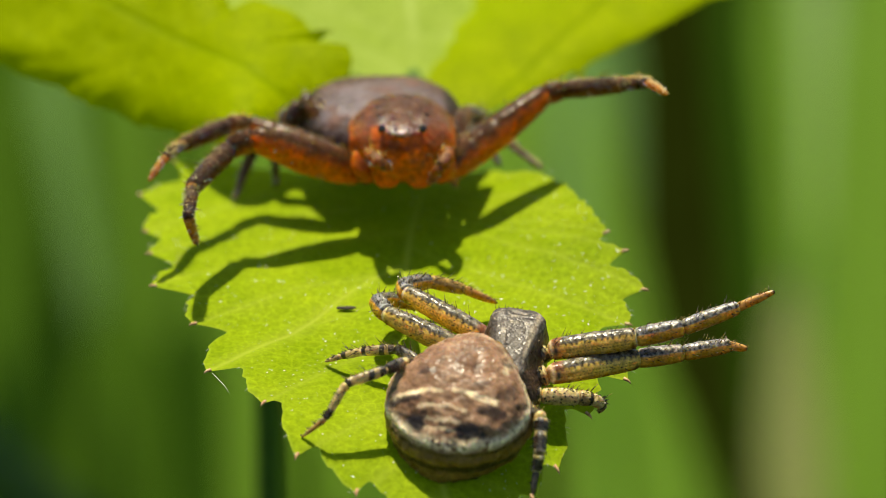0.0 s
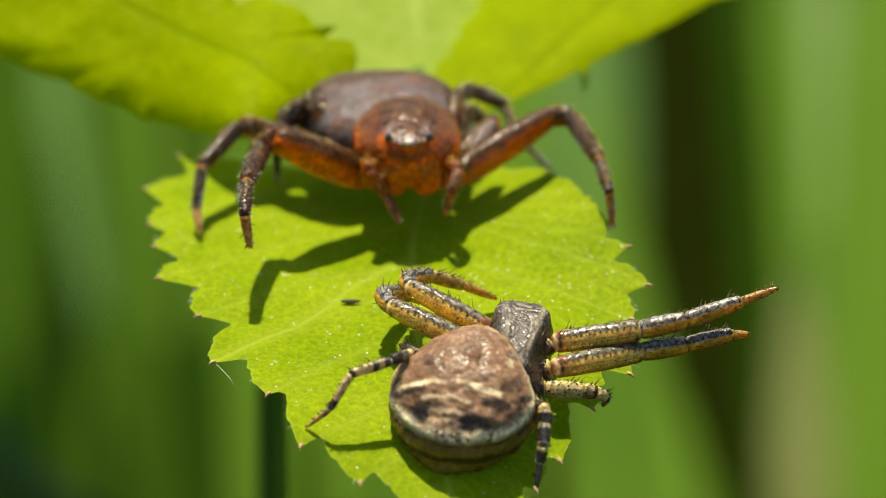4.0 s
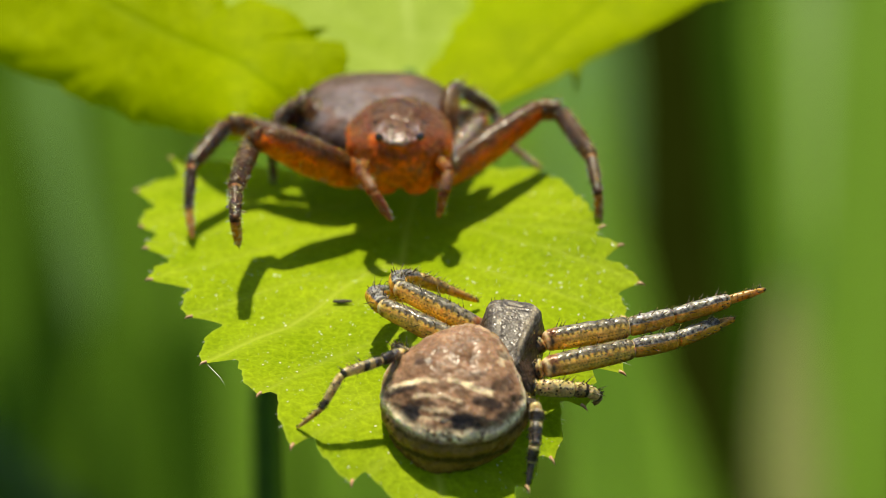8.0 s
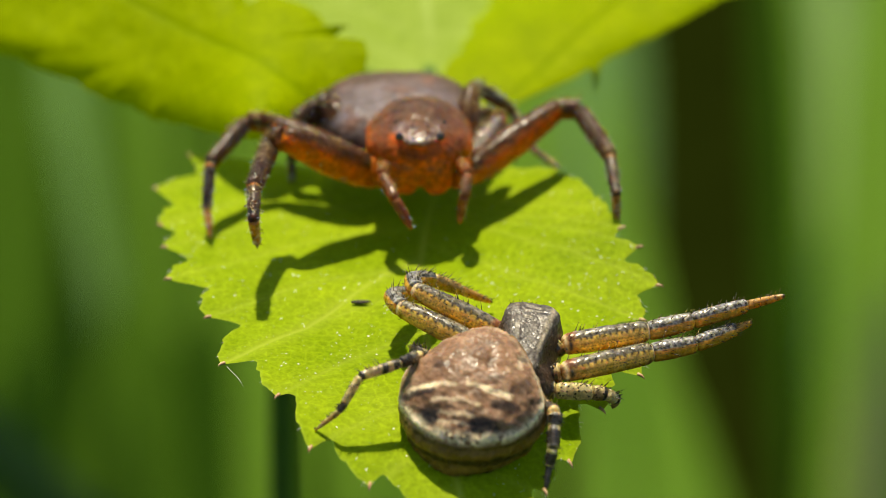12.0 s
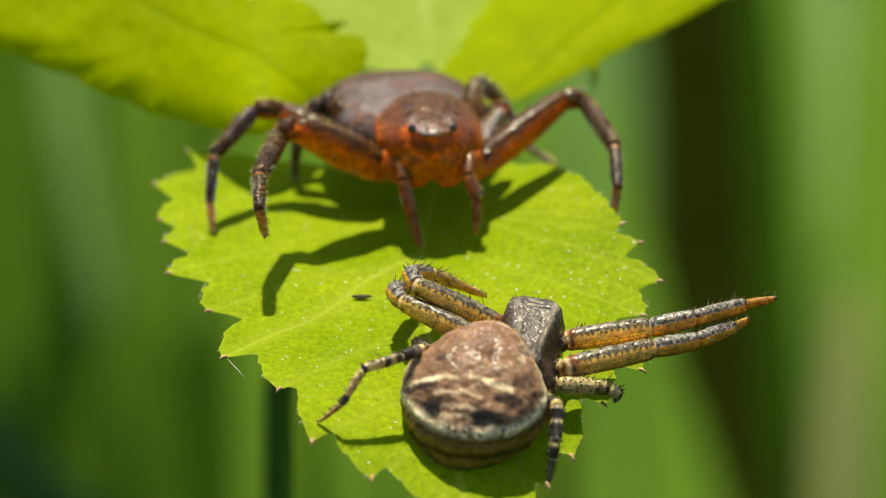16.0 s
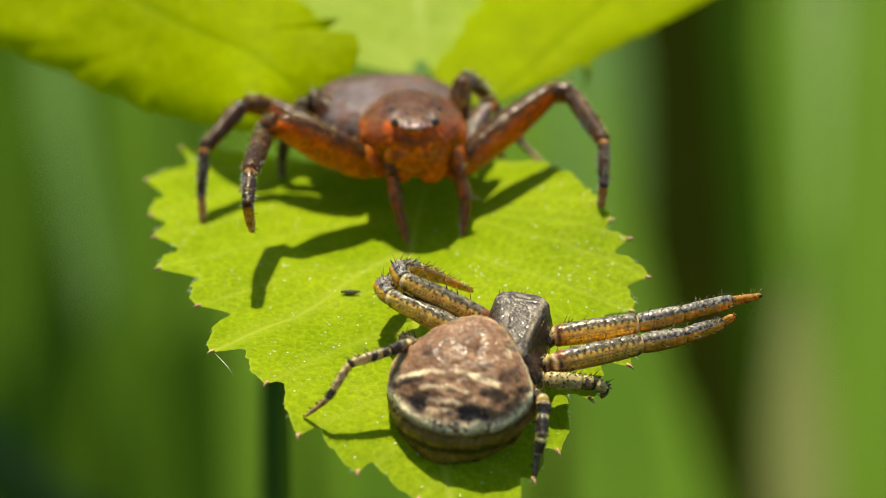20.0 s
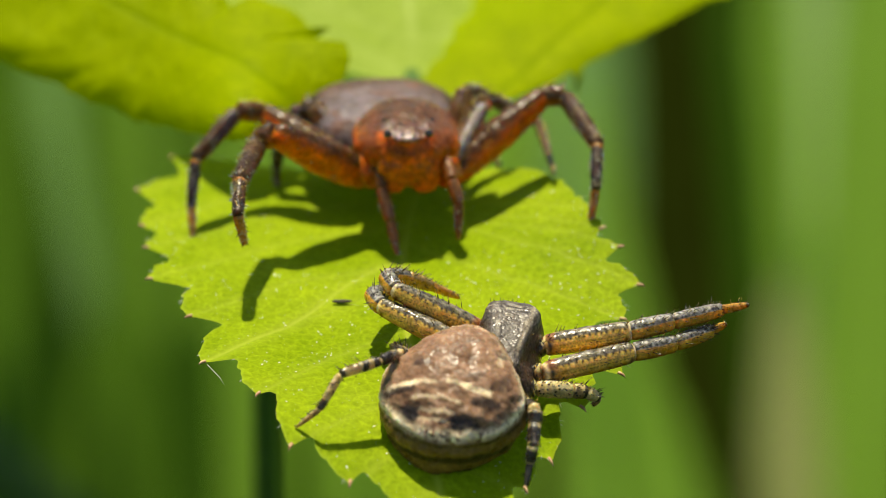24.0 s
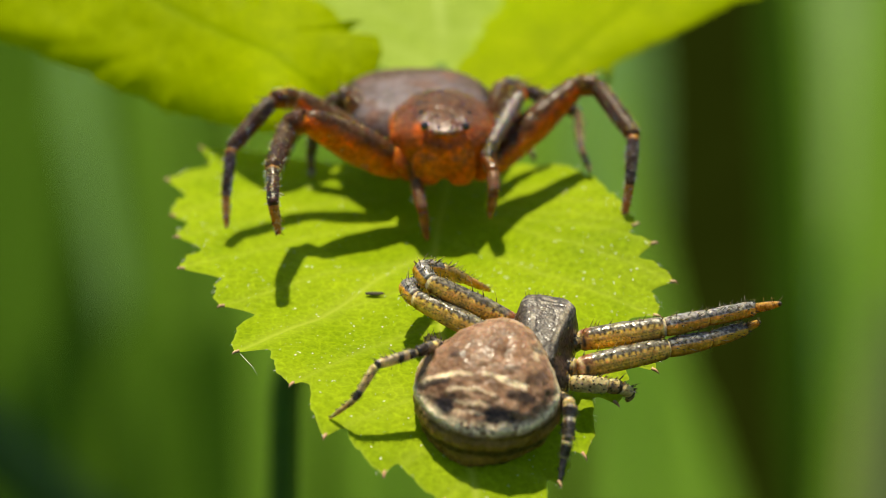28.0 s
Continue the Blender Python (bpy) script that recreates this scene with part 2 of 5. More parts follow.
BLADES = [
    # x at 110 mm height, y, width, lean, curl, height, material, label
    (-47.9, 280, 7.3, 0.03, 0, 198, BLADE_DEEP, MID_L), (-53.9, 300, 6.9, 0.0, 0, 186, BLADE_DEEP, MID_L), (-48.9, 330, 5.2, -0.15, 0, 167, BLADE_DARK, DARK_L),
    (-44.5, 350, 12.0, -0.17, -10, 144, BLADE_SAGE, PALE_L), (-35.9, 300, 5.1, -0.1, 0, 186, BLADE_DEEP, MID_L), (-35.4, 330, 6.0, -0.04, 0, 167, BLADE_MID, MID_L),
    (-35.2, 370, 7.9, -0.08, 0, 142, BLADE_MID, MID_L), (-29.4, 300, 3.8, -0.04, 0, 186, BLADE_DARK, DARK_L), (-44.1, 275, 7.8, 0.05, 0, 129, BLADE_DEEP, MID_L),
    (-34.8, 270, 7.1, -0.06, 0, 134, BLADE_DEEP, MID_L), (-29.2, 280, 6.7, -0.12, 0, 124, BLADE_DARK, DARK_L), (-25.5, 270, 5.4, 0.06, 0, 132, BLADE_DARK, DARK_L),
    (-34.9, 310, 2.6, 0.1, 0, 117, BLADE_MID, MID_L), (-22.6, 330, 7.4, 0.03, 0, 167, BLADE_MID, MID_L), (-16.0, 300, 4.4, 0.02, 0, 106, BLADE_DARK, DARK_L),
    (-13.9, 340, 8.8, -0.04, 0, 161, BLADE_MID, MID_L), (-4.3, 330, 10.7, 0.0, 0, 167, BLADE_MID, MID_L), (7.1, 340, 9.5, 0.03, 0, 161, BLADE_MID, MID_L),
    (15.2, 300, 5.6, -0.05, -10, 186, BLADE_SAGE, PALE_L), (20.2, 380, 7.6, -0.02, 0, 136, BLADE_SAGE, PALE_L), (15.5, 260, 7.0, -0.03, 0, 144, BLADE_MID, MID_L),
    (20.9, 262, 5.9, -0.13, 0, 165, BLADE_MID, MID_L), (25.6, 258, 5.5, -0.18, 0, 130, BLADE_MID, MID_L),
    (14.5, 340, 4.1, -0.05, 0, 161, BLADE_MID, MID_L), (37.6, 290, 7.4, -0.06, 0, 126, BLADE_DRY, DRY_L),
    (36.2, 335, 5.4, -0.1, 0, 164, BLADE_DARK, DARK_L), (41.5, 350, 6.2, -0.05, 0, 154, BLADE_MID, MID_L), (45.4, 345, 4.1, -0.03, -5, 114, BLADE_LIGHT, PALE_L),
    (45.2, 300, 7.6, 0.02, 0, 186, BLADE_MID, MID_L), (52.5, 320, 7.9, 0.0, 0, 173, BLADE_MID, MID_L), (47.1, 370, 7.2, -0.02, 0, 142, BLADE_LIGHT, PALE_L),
    # last blade: the dark stem green stands in for its shade
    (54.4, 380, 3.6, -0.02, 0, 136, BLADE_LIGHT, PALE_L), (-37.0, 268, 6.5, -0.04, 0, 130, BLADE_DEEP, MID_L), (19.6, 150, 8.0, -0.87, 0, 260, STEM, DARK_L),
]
gusty = []
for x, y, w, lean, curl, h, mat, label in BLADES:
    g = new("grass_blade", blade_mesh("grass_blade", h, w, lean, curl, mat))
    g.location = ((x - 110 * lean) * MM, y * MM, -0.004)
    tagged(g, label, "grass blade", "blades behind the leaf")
    if mat == BLADE_DRY or (mat == BLADE_DARK and 30 < x < 40):
        gusty.append((g, 1.0 if mat == BLADE_DRY else 0.3))

# the rest of the meadow, out of the lens's way
rng = np.random.default_rng(11)
vs, fs = [], []
while len(vs) < 7000:
    far = 150 + 3300 * rng.random() ** 1.6
    way = rng.random() * 2 * math.pi
    x, y = far * math.cos(way), 150 + far * math.sin(way)
    if abs(x) < 170 + 0.12 * max(0, y) and -420 < y < 760:
        continue
    h, w, turn = rng.uniform(70, 230), rng.uniform(1.5, 4.0), rng.random() * 2 * math.pi
    lean = rng.uniform(0.05, 0.6) * h
    c, s = math.cos(turn), math.sin(turn)
    rows = []
    for u in (0, 0.35, 0.7, 1.0):
        k = w * (1 - u ** 2) + 0.15
        px, py, pz = x + c * lean * u * u, y + s * lean * u * u, h * u * (1 - 0.12 * u) - 4
        rows += [(px - s * k, py + c * k, pz), (px + s * k, py - c * k, pz)]
    fs += [tuple(i + 8 * len(vs) for i in q) for q in ((0, 1, 3, 2), (2, 3, 5, 4), (4, 5, 7, 6))]
    vs.append(rows)
grass = new("grass", mesh_of("grass", np.array(vs).reshape(-1, 3), fs, vein=np.zeros(8 * len(vs)), mats=(BLADE_MID,)))
tagged(grass, "thin green meadow grass growing in dark soil", "grass", kind="stuff")


# ---- fitted movement: sway of the leaf (s, mm, degrees), stance of the brown spider, joints of the legs in mm ----
SWAY = [
    (0, 0.133, -0.142, -0.027, 0.61, -0.06, 0.02),
    (0.5, 0.354, 0.102, 0.002, 0.41, 0.21, 0.06),
    (1, 0.167, -0.146, -0.028, 0.55, 0.29, -0.05),
    (1.5, -0.118, -0.029, -0.089, 0.33, -0.11, 0.13),
    (2, -0.112, -0.083, -0.061, 0.40, 0.25, -0.02),
    (2.5, 0.010, 0.081, -0.061, 0.34, 0.29, -0.15),
    (3, 0.325, -0.049, -0.026, 0.42, 0.52, -0.06),
    (3.5, 0.253, -0.022, -0.009, 0.35, 0.30, -0.21),
    (5.5, 0.494, 0.468, -0.040, -0.17, 0.44, 0.72),
    (6, -0.174, -0.000, -0.065, 0.12, -0.07, 0.16),
    (6.5, 0.230, -0.172, 0.028, -0.06, 0.23, 0.02),
    (7, 0.090, -0.088, 0.028, -0.03, 0.16, 0.26),
    (7.5, -0.228, -0.098, -0.073, 0.17, -0.11, 0.10),
    (8, -0.000, 0.000, -0.000, -0.00, -0.00, 0.00),
    (8.5, 0.115, -0.027, 0.034, 0.17, 0.17, 0.06),
    (9, 0.418, -0.086, 0.131, -0.07, 0.07, -0.10),
    (9.5, -0.042, 0.007, -0.063, 0.16, -0.18, -0.10),
    (10, 0.608, 0.288, 0.153, -0.18, 0.14, 0.02),
    (10.5, 0.490, 0.035, 0.032, 0.42, 0.29, -0.29),
    (11, 0.968, 0.389, 0.207, 0.17, 0.15, -0.17),
    (11.5, 0.666, -0.040, 0.072, 0.46, 0.18, -0.30),
    (13.5, 0.822, 0.023, 0.335, 0.26, 0.02, -0.30),
    (14, 1.331, -0.168, 0.522, 0.02, 0.43, 0.07),
    (14.5, 1.565, -0.073, 0.532, 0.17, 0.70, 0.26),
    (15, 1.267, 0.161, 0.417, 0.35, 0.46, -0.21),
    (15.5, 1.271, -0.170, 0.483, 0.38, 0.44, -0.50),
    (16, 0.638, -0.128, 0.234, 0.12, 0.50, -0.01),
    (16.5, 0.488, -0.115, 0.219, 0.19, 0.48, -0.09),
    (17, 0.156, 0.070, 0.150, 0.17, 0.05, -0.33),
    (17.5, 0.940, -0.049, 0.467, -0.14, 0.82, 0.00),
    (18, 0.332, -0.135, 0.157, 0.03, 0.48, -0.00),
    (18.5, 0.465, -0.035, 0.259, 0.16, 0.45, -0.10),
    (19, 0.687, -0.029, 0.336, -0.03, 0.85, -0.03),
    (19.5, 0.266, -0.094, 0.223, -0.11, 0.62, 0.04),
    (20, 0.362, 0.101, 0.248, -0.02, 0.46, -0.42),
    (20.5, -0.030, -0.055, 0.073, 0.32, 0.12, -0.45),
    (21, 0.020, -0.017, 0.177, 0.51, 0.23, 0.13),
    (21.5, 0.020, -0.016, 0.209, 0.54, 0.21, 0.12),
    (23.5, -0.116, 0.047, -0.042, -0.07, 0.05, -0.33),
    (24, 0.040, 0.016, -0.018, 0.03, 0.18, -0.23),
    (24.5, 0.107, 0.075, -0.046, 0.02, 0.39, -0.12),
    (25, 0.024, 0.052, -0.046, -0.03, 0.37, -0.03),
    (25.5, -0.149, 0.015, -0.077, 0.04, 0.24, -0.30),
    (26, 0.051, 0.053, -0.071, -0.07, 0.42, -0.22),
    (26.5, -0.008, -0.033, -0.075, -0.03, 0.40, -0.14),
    (27, 0.022, -0.066, -0.048, -0.16, 0.55, -0.17),
    (27.5, 0.600, 0.017, 0.064, -0.05, 0.95, -0.12),
    (28, 1.103, -0.152, 0.227, -0.22, 1.17, -0.22),
]
STANCE = [
    (0, -0.037, 0.246, -4.04, -0.03),
    (0.3, -0.037, 0.246, -4.04, -0.03),
    (0.8, -0.012, 0.221, -3.50, 0.91),
    (1.25, -0.012, 0.221, -3.50, 0.91),
    (1.55, -0.076, 0.028, 1.40, 2.61),
    (2, -0.076, 0.028, 1.40, 2.61),
    (8, -0.000, -0.000, -0.00, 0.00),
    (11.5, -0.000, -0.000, -0.00, 0.00),
    (13.5, 0.296, 0.020, -1.93, 3.42),
    (17, 0.296, 0.020, -1.93, 3.42),
    (20, 0.096, -0.073, -4.52, 2.34),
    (21.5, 0.144, -0.109, -3.40, 2.13),
    (28, 0.293, 0.043, -1.79, 1.52),
]
REAR = {}
REAR['L1'] = {
    0: ((-1.06, -0.90, 1.39), (-4.66, -1.98, 3.05), (-5.45, -1.90, 2.68), (-6.58, -4.55, 2.29), (-6.63, -6.16, 1.87), (-6.41, -5.71, 0.79)),
    1: ((-1.06, -0.90, 1.39), (-4.96, -0.56, 2.64), (-5.71, -0.51, 2.19), (-6.81, -3.20, 2.10), (-6.89, -4.79, 1.59), (-6.67, -4.62, 0.43)),
    2: ((-1.06, -0.90, 1.39), (-4.06, -2.60, 3.62), (-4.51, -1.96, 3.22), (-5.09, -4.81, 3.21), (-5.17, -6.43, 2.81), (-5.01, -6.48, 1.63)),
    8: ((-1.06, -0.90, 1.39), (-4.17, -2.52, 3.54), (-4.64, -1.90, 3.14), (-5.07, -4.75, 2.79), (-5.02, -6.36, 2.33), (-4.96, -5.86, 1.26)),
    17: ((-1.06, -0.90, 1.39), (-4.20, -2.37, 3.59), (-4.75, -1.80, 3.22), (-5.53, -4.57, 2.82), (-5.56, -6.17, 2.34), (-5.37, -5.79, 1.22)),
    20: ((-1.06, -0.90, 1.39), (-4.20, -2.49, 3.51), (-4.71, -1.87, 3.15), (-5.21, -4.68, 2.62), (-5.27, -6.24, 2.01), (-5.14, -5.72, 0.95)),
    21.5: ((-1.06, -0.90, 1.39), (-4.01, -2.73, 3.59), (-4.53, -2.13, 3.21), (-5.23, -4.93, 2.86), (-5.31, -6.51, 2.31), (-5.11, -6.22, 1.18)),
    28: ((-1.06, -0.90, 1.39), (-4.28, -2.15, 3.61), (-4.90, -1.65, 3.23), (-5.40, -4.49, 2.82), (-5.37, -6.05, 2.23), (-5.19, -5.77, 1.09)),
}
REAR['L2'] = {
    0: ((-1.65, 0.10, 1.36), (-4.99, 1.14, 2.37), (-5.62, 0.47, 2.62), (-7.10, -1.27, 2.55), (-7.54, -2.85, 2.72), (-8.04, -3.59, 2.20)),
    1: ((-1.65, 0.10, 1.36), (-4.93, 1.25, 2.46), (-5.63, 0.61, 2.58), (-7.00, -1.21, 2.49), (-7.45, -2.79, 2.42), (-7.68, -3.69, 1.97)),
    2: ((-1.65, 0.10, 1.36), (-4.47, 2.39, 1.66), (-5.39, 2.31, 1.92), (-6.65, 0.54, 1.24), (-6.87, -0.77, 0.26), (-6.73, -1.67, -0.22)),
    8: ((-1.65, 0.10, 1.36), (-4.75, 1.91, 2.03), (-5.65, 1.69, 2.25), (-6.77, -0.17, 1.56), (-6.83, -1.39, 0.45), (-6.69, -2.20, -0.17)),
    17: ((-1.65, 0.10, 1.36), (-4.63, 1.80, 2.59), (-5.55, 1.57, 2.76), (-6.96, 0.15, 1.67), (-7.12, -0.84, 0.37), (-7.03, -1.49, -0.43)),
    20: ((-1.65, 0.10, 1.36), (-4.54, 1.94, 2.62), (-5.45, 1.75, 2.82), (-6.77, 0.23, 1.76), (-6.89, -0.52, 0.29), (-6.82, -0.87, -0.67)),
    21.5: ((-1.65, 0.10, 1.36), (-4.43, 2.17, 2.49), (-5.34, 1.97, 2.68), (-6.76, 0.62, 1.51), (-6.93, 0.01, -0.02), (-6.86, -0.63, -0.82)),
    28: ((-1.65, 0.10, 1.36), (-4.69, 0.80, 3.25), (-5.46, 0.26, 3.40), (-6.81, -1.13, 2.19), (-6.97, -2.09, 0.86), (-6.94, -2.54, -0.06)),
}
REAR['R1'] = {
    0: ((1.49, -0.90, 1.27), (4.96, 1.00, 3.51), (5.58, 1.36, 3.54), (7.48, -0.77, 4.49), (8.28, -2.25, 5.07), (8.81, -3.52, 5.14)),
    1: ((1.49, -0.90, 1.27), (4.84, 1.57, 3.11), (5.39, 1.32, 3.49), (7.12, -1.02, 4.25), (7.84, -2.62, 4.60), (8.43, -3.86, 4.58)),
    2: ((1.49, -0.90, 1.27), (5.14, 1.53, 2.47), (5.81, 1.30, 2.57), (6.52, -1.62, 2.37), (6.78, -3.34, 1.97), (6.96, -3.09, 0.64)),
    8: ((1.49, -0.90, 1.27), (4.89, 1.72, 2.78), (5.59, 1.58, 2.79), (6.58, -1.22, 2.34), (6.76, -2.89, 1.73), (6.85, -2.37, 0.47)),
    17: ((1.49, -0.90, 1.27), (4.86, 1.66, 2.93), (5.57, 1.61, 2.95), (6.36, -1.22, 2.32), (6.31, -2.80, 1.48), (6.16, -2.58, 0.14)),
    20: ((1.49, -0.90, 1.27), (4.91, 1.25, 3.36), (5.56, 0.95, 3.42), (6.49, -1.81, 2.66), (6.41, -3.22, 1.57), (6.34, -2.75, 0.29)),
    21.5: ((1.49, -0.90, 1.27), (4.91, 1.16, 3.45), (5.62, 1.11, 3.46), (6.51, -1.68, 2.75), (6.39, -3.20, 1.82), (6.23, -3.20, 0.46)),
    28: ((1.49, -0.90, 1.27), (4.72, 1.26, 3.62), (5.39, 1.03, 3.74), (6.48, -1.68, 3.00), (6.31, -3.01, 1.83), (6.16, -2.94, 0.47)),
}
REAR['R2'] = {
    0: ((1.68, 0.10, 1.28), (2.79, 2.24, 1.64), (2.89, 1.93, 1.88), (2.09, -0.55, 1.76), (2.02, -0.92, 1.35), (1.98, -0.70, 0.86)),
    1: ((1.68, 0.10, 1.28), (2.76, 2.22, 1.81), (2.87, 1.90, 2.03), (2.02, -0.55, 1.77), (1.94, -0.92, 1.37), (1.91, -0.70, 0.88)),
    2: ((1.68, 0.10, 1.28), (3.12, 1.93, 2.00), (3.22, 1.62, 2.23), (2.06, -0.66, 1.73), (1.98, -1.20, 1.62), (1.95, -0.95, 1.14)),
    8: ((1.68, 0.10, 1.28), (2.85, 2.03, 2.20), (2.96, 1.70, 2.41), (1.91, -0.61, 1.84), (1.85, -1.15, 1.73), (1.81, -0.89, 1.26)),
    17: ((1.68, 0.10, 1.28), (2.66, 2.06, 2.34), (2.80, 1.74, 2.55), (1.68, -0.33, 1.42), (1.58, -0.85, 1.27), (1.56, -0.52, 0.85)),
    20: ((1.68, 0.10, 1.28), (2.71, 1.86, 2.62), (2.85, 1.53, 2.81), (1.68, -0.36, 1.45), (1.58, -0.88, 1.27), (1.56, -0.52, 0.86)),
    21.5: ((1.68, 0.10, 1.28), (2.72, 1.65, 2.85), (2.86, 1.33, 3.05), (1.75, -0.63, 1.72), (1.66, -1.16, 1.58), (1.63, -0.87, 1.13)),
    28: ((1.68, 0.10, 1.28), (2.69, 0.85, 3.37), (2.83, 0.55, 3.59), (1.76, -1.58, 2.53), (1.68, -2.08, 2.31), (1.66, -1.86, 1.82)),
}
REAR['R3'] = {
    0: ((1.68, 1.10, 1.63), (2.37, 3.10, 2.11), (2.77, 3.76, 1.75), (3.45, 5.42, 0.55), (4.05, 3.74, 0.60), (4.90, 2.36, 0.38)),
    1: ((1.68, 1.10, 1.63), (2.24, 3.15, 2.08), (2.72, 3.77, 1.77), (3.48, 5.37, 0.53), (4.11, 3.70, 0.53), (4.84, 2.25, 0.36)),
    2: ((1.68, 1.10, 1.63), (1.97, 3.01, 2.62), (2.60, 3.58, 2.54), (3.72, 5.04, 1.42), (4.05, 3.32, 1.07), (5.14, 2.73, 0.01)),
    8: ((1.68, 1.10, 1.63), (1.95, 2.71, 3.06), (2.30, 3.42, 2.76), (3.38, 4.74, 1.44), (4.09, 3.30, 0.67), (4.95, 1.92, 0.51)),
    17: ((1.68, 1.10, 1.63), (1.93, 2.67, 3.11), (2.31, 3.35, 2.80), (3.19, 4.79, 1.45), (3.94, 3.57, 0.39), (4.67, 2.11, 0.37)),
    20: ((1.68, 1.10, 1.63), (1.94, 2.02, 3.58), (2.31, 2.70, 3.25), (3.09, 4.26, 1.98), (4.11, 3.46, 0.75), (4.67, 1.94, 0.56)),
    21.5: ((1.68, 1.10, 1.63), (2.20, 2.39, 3.30), (2.85, 2.79, 2.94), (4.71, 3.02, 1.87), (5.06, 1.30, 1.54), (5.13, -0.32, 1.34)),
    28: ((1.68, 1.10, 1.63), (2.31, 2.50, 3.17), (3.00, 2.88, 2.87), (4.92, 3.16, 1.92), (4.94, 1.46, 1.36), (5.19, -0.13, 1.10)),
}
REAR['R4'] = {
    8: ((1.58, 1.90, 1.36), (2.36, 4.00, 1.57), (2.66, 4.50, 1.35), (3.11, 4.90, 0.61), (3.26, 3.90, 0.40), (3.53, 3.40, 0.07)),
}
REAR['L3'] = {
    8: ((-1.47, 1.10, 1.42), (-2.93, 2.30, 2.71), (-3.25, 2.40, 2.73), (-4.06, 2.40, 1.52), (-4.18, 2.60, 0.49), (-4.17, 2.90, -0.43)),
}
REAR['L4'] = {
    8: ((-1.59, 1.90, 1.28), (-3.26, 3.50, 1.99), (-3.66, 3.70, 1.91), (-4.80, 2.80, 1.14), (-5.27, 2.00, 0.22), (-5.51, 1.60, -0.44)),
}
REAR['PL'] = {
    0: ((-0.85, -1.60, 2.34), (-0.79, -2.55, 2.66), (-0.50, -3.66, 2.81), (-0.14, -2.76, 2.24)),
    1: ((-0.85, -1.60, 2.34), (-0.94, -2.53, 2.69), (-0.63, -3.65, 2.78), (-0.20, -2.91, 2.04)),
    2: ((-0.85, -1.60, 2.34), (-1.14, -2.54, 2.49), (-0.67, -2.08, 1.53), (-0.27, -3.00, 1.02)),
    8: ((-0.85, -1.60, 2.34), (-1.06, -2.58, 2.36), (-0.63, -3.64, 2.13), (-0.05, -3.79, 1.18)),
    17: ((-0.85, -1.60, 2.34), (-0.77, -2.36, 1.69), (-0.48, -2.84, 0.68), (-0.23, -3.13, -0.39)),
    20: ((-0.85, -1.60, 2.34), (-0.55, -2.25, 1.64), (-0.33, -2.65, 0.57), (-0.04, -3.04, -0.45)),
    21.5: ((-0.85, -1.60, 2.34), (-0.69, -2.31, 1.66), (-0.35, -2.74, 0.63), (-0.15, -3.48, -0.19)),
    28: ((-0.85, -1.60, 2.34), (-0.70, -1.97, 1.42), (-0.48, -2.91, 0.77), (-0.30, -2.78, -0.33)),
}
REAR['PR'] = {
    0: ((1.49, -1.60, 2.34), (1.77, -2.49, 2.69), (1.49, -3.18, 2.50), (1.08, -2.49, 1.62)),
    1: ((1.49, -1.60, 2.34), (1.72, -2.52, 2.66), (1.37, -3.17, 2.44), (0.98, -2.46, 1.56)),
    2: ((1.49, -1.60, 2.34), (1.86, -2.53, 2.43), (1.63, -3.12, 2.00), (1.39, -2.69, 0.92)),
    8: ((1.49, -1.60, 2.34), (1.86, -2.53, 2.34), (1.70, -3.14, 1.90), (1.53, -2.68, 0.81)),
    17: ((1.49, -1.60, 2.34), (1.41, -2.47, 1.86), (1.67, -2.86, 1.24), (1.64, -3.13, 0.08)),
    20: ((1.49, -1.60, 2.34), (1.73, -1.93, 1.43), (1.93, -2.19, 0.73), (1.80, -2.60, -0.39)),
    21.5: ((1.49, -1.60, 2.34), (1.58, -2.49, 1.90), (1.86, -2.77, 1.24), (1.90, -3.62, 0.40)),
    28: ((1.49, -1.60, 2.34), (1.84, -2.46, 1.96), (1.85, -3.08, 1.51), (1.76, -2.62, 0.41)),
}
FRONT = {}
FRONT['FL1'] = {
    0: ((0.22, 1.35, 1.35), (-2.45, 2.77, 2.28), (-2.55, 3.55, 2.20), (-1.74, 4.07, 2.08), (-0.65, 4.24, 1.71), (0.40, 4.50, 1.10)),
    8: ((0.22, 1.35, 1.35), (-2.58, 2.39, 2.40), (-2.63, 3.17, 2.38), (-2.00, 3.83, 2.05), (-1.06, 4.22, 1.48), (-0.04, 4.60, 0.87)),
    17: ((0.22, 1.35, 1.35), (-2.65, 1.89, 2.58), (-2.89, 2.64, 2.65), (-2.25, 3.28, 2.31), (-1.41, 3.82, 1.71), (-0.45, 4.27, 1.06)),
    28: ((0.22, 1.35, 1.35), (-2.65, 1.92, 2.56), (-3.01, 2.60, 2.75), (-2.32, 3.19, 2.41), (-1.59, 3.87, 1.81), (-0.74, 4.47, 1.12)),
}
FRONT['FL2'] = {
    8: ((-0.26, 0.62, 1.12), (-3.08, 1.80, 2.04), (-3.41, 2.68, 2.04), (-2.87, 3.76, 1.54), (-2.06, 4.18, 1.18), (-1.43, 4.46, 0.90)),
}
FRONT['FL3'] = {
    8: ((-1.06, -0.36, 0.87), (-2.55, -1.35, 1.95), (-3.02, -1.90, 1.98), (-4.27, -2.45, 1.79), (-4.90, -2.93, 0.83), (-5.64, -2.67, 0.05)),
}
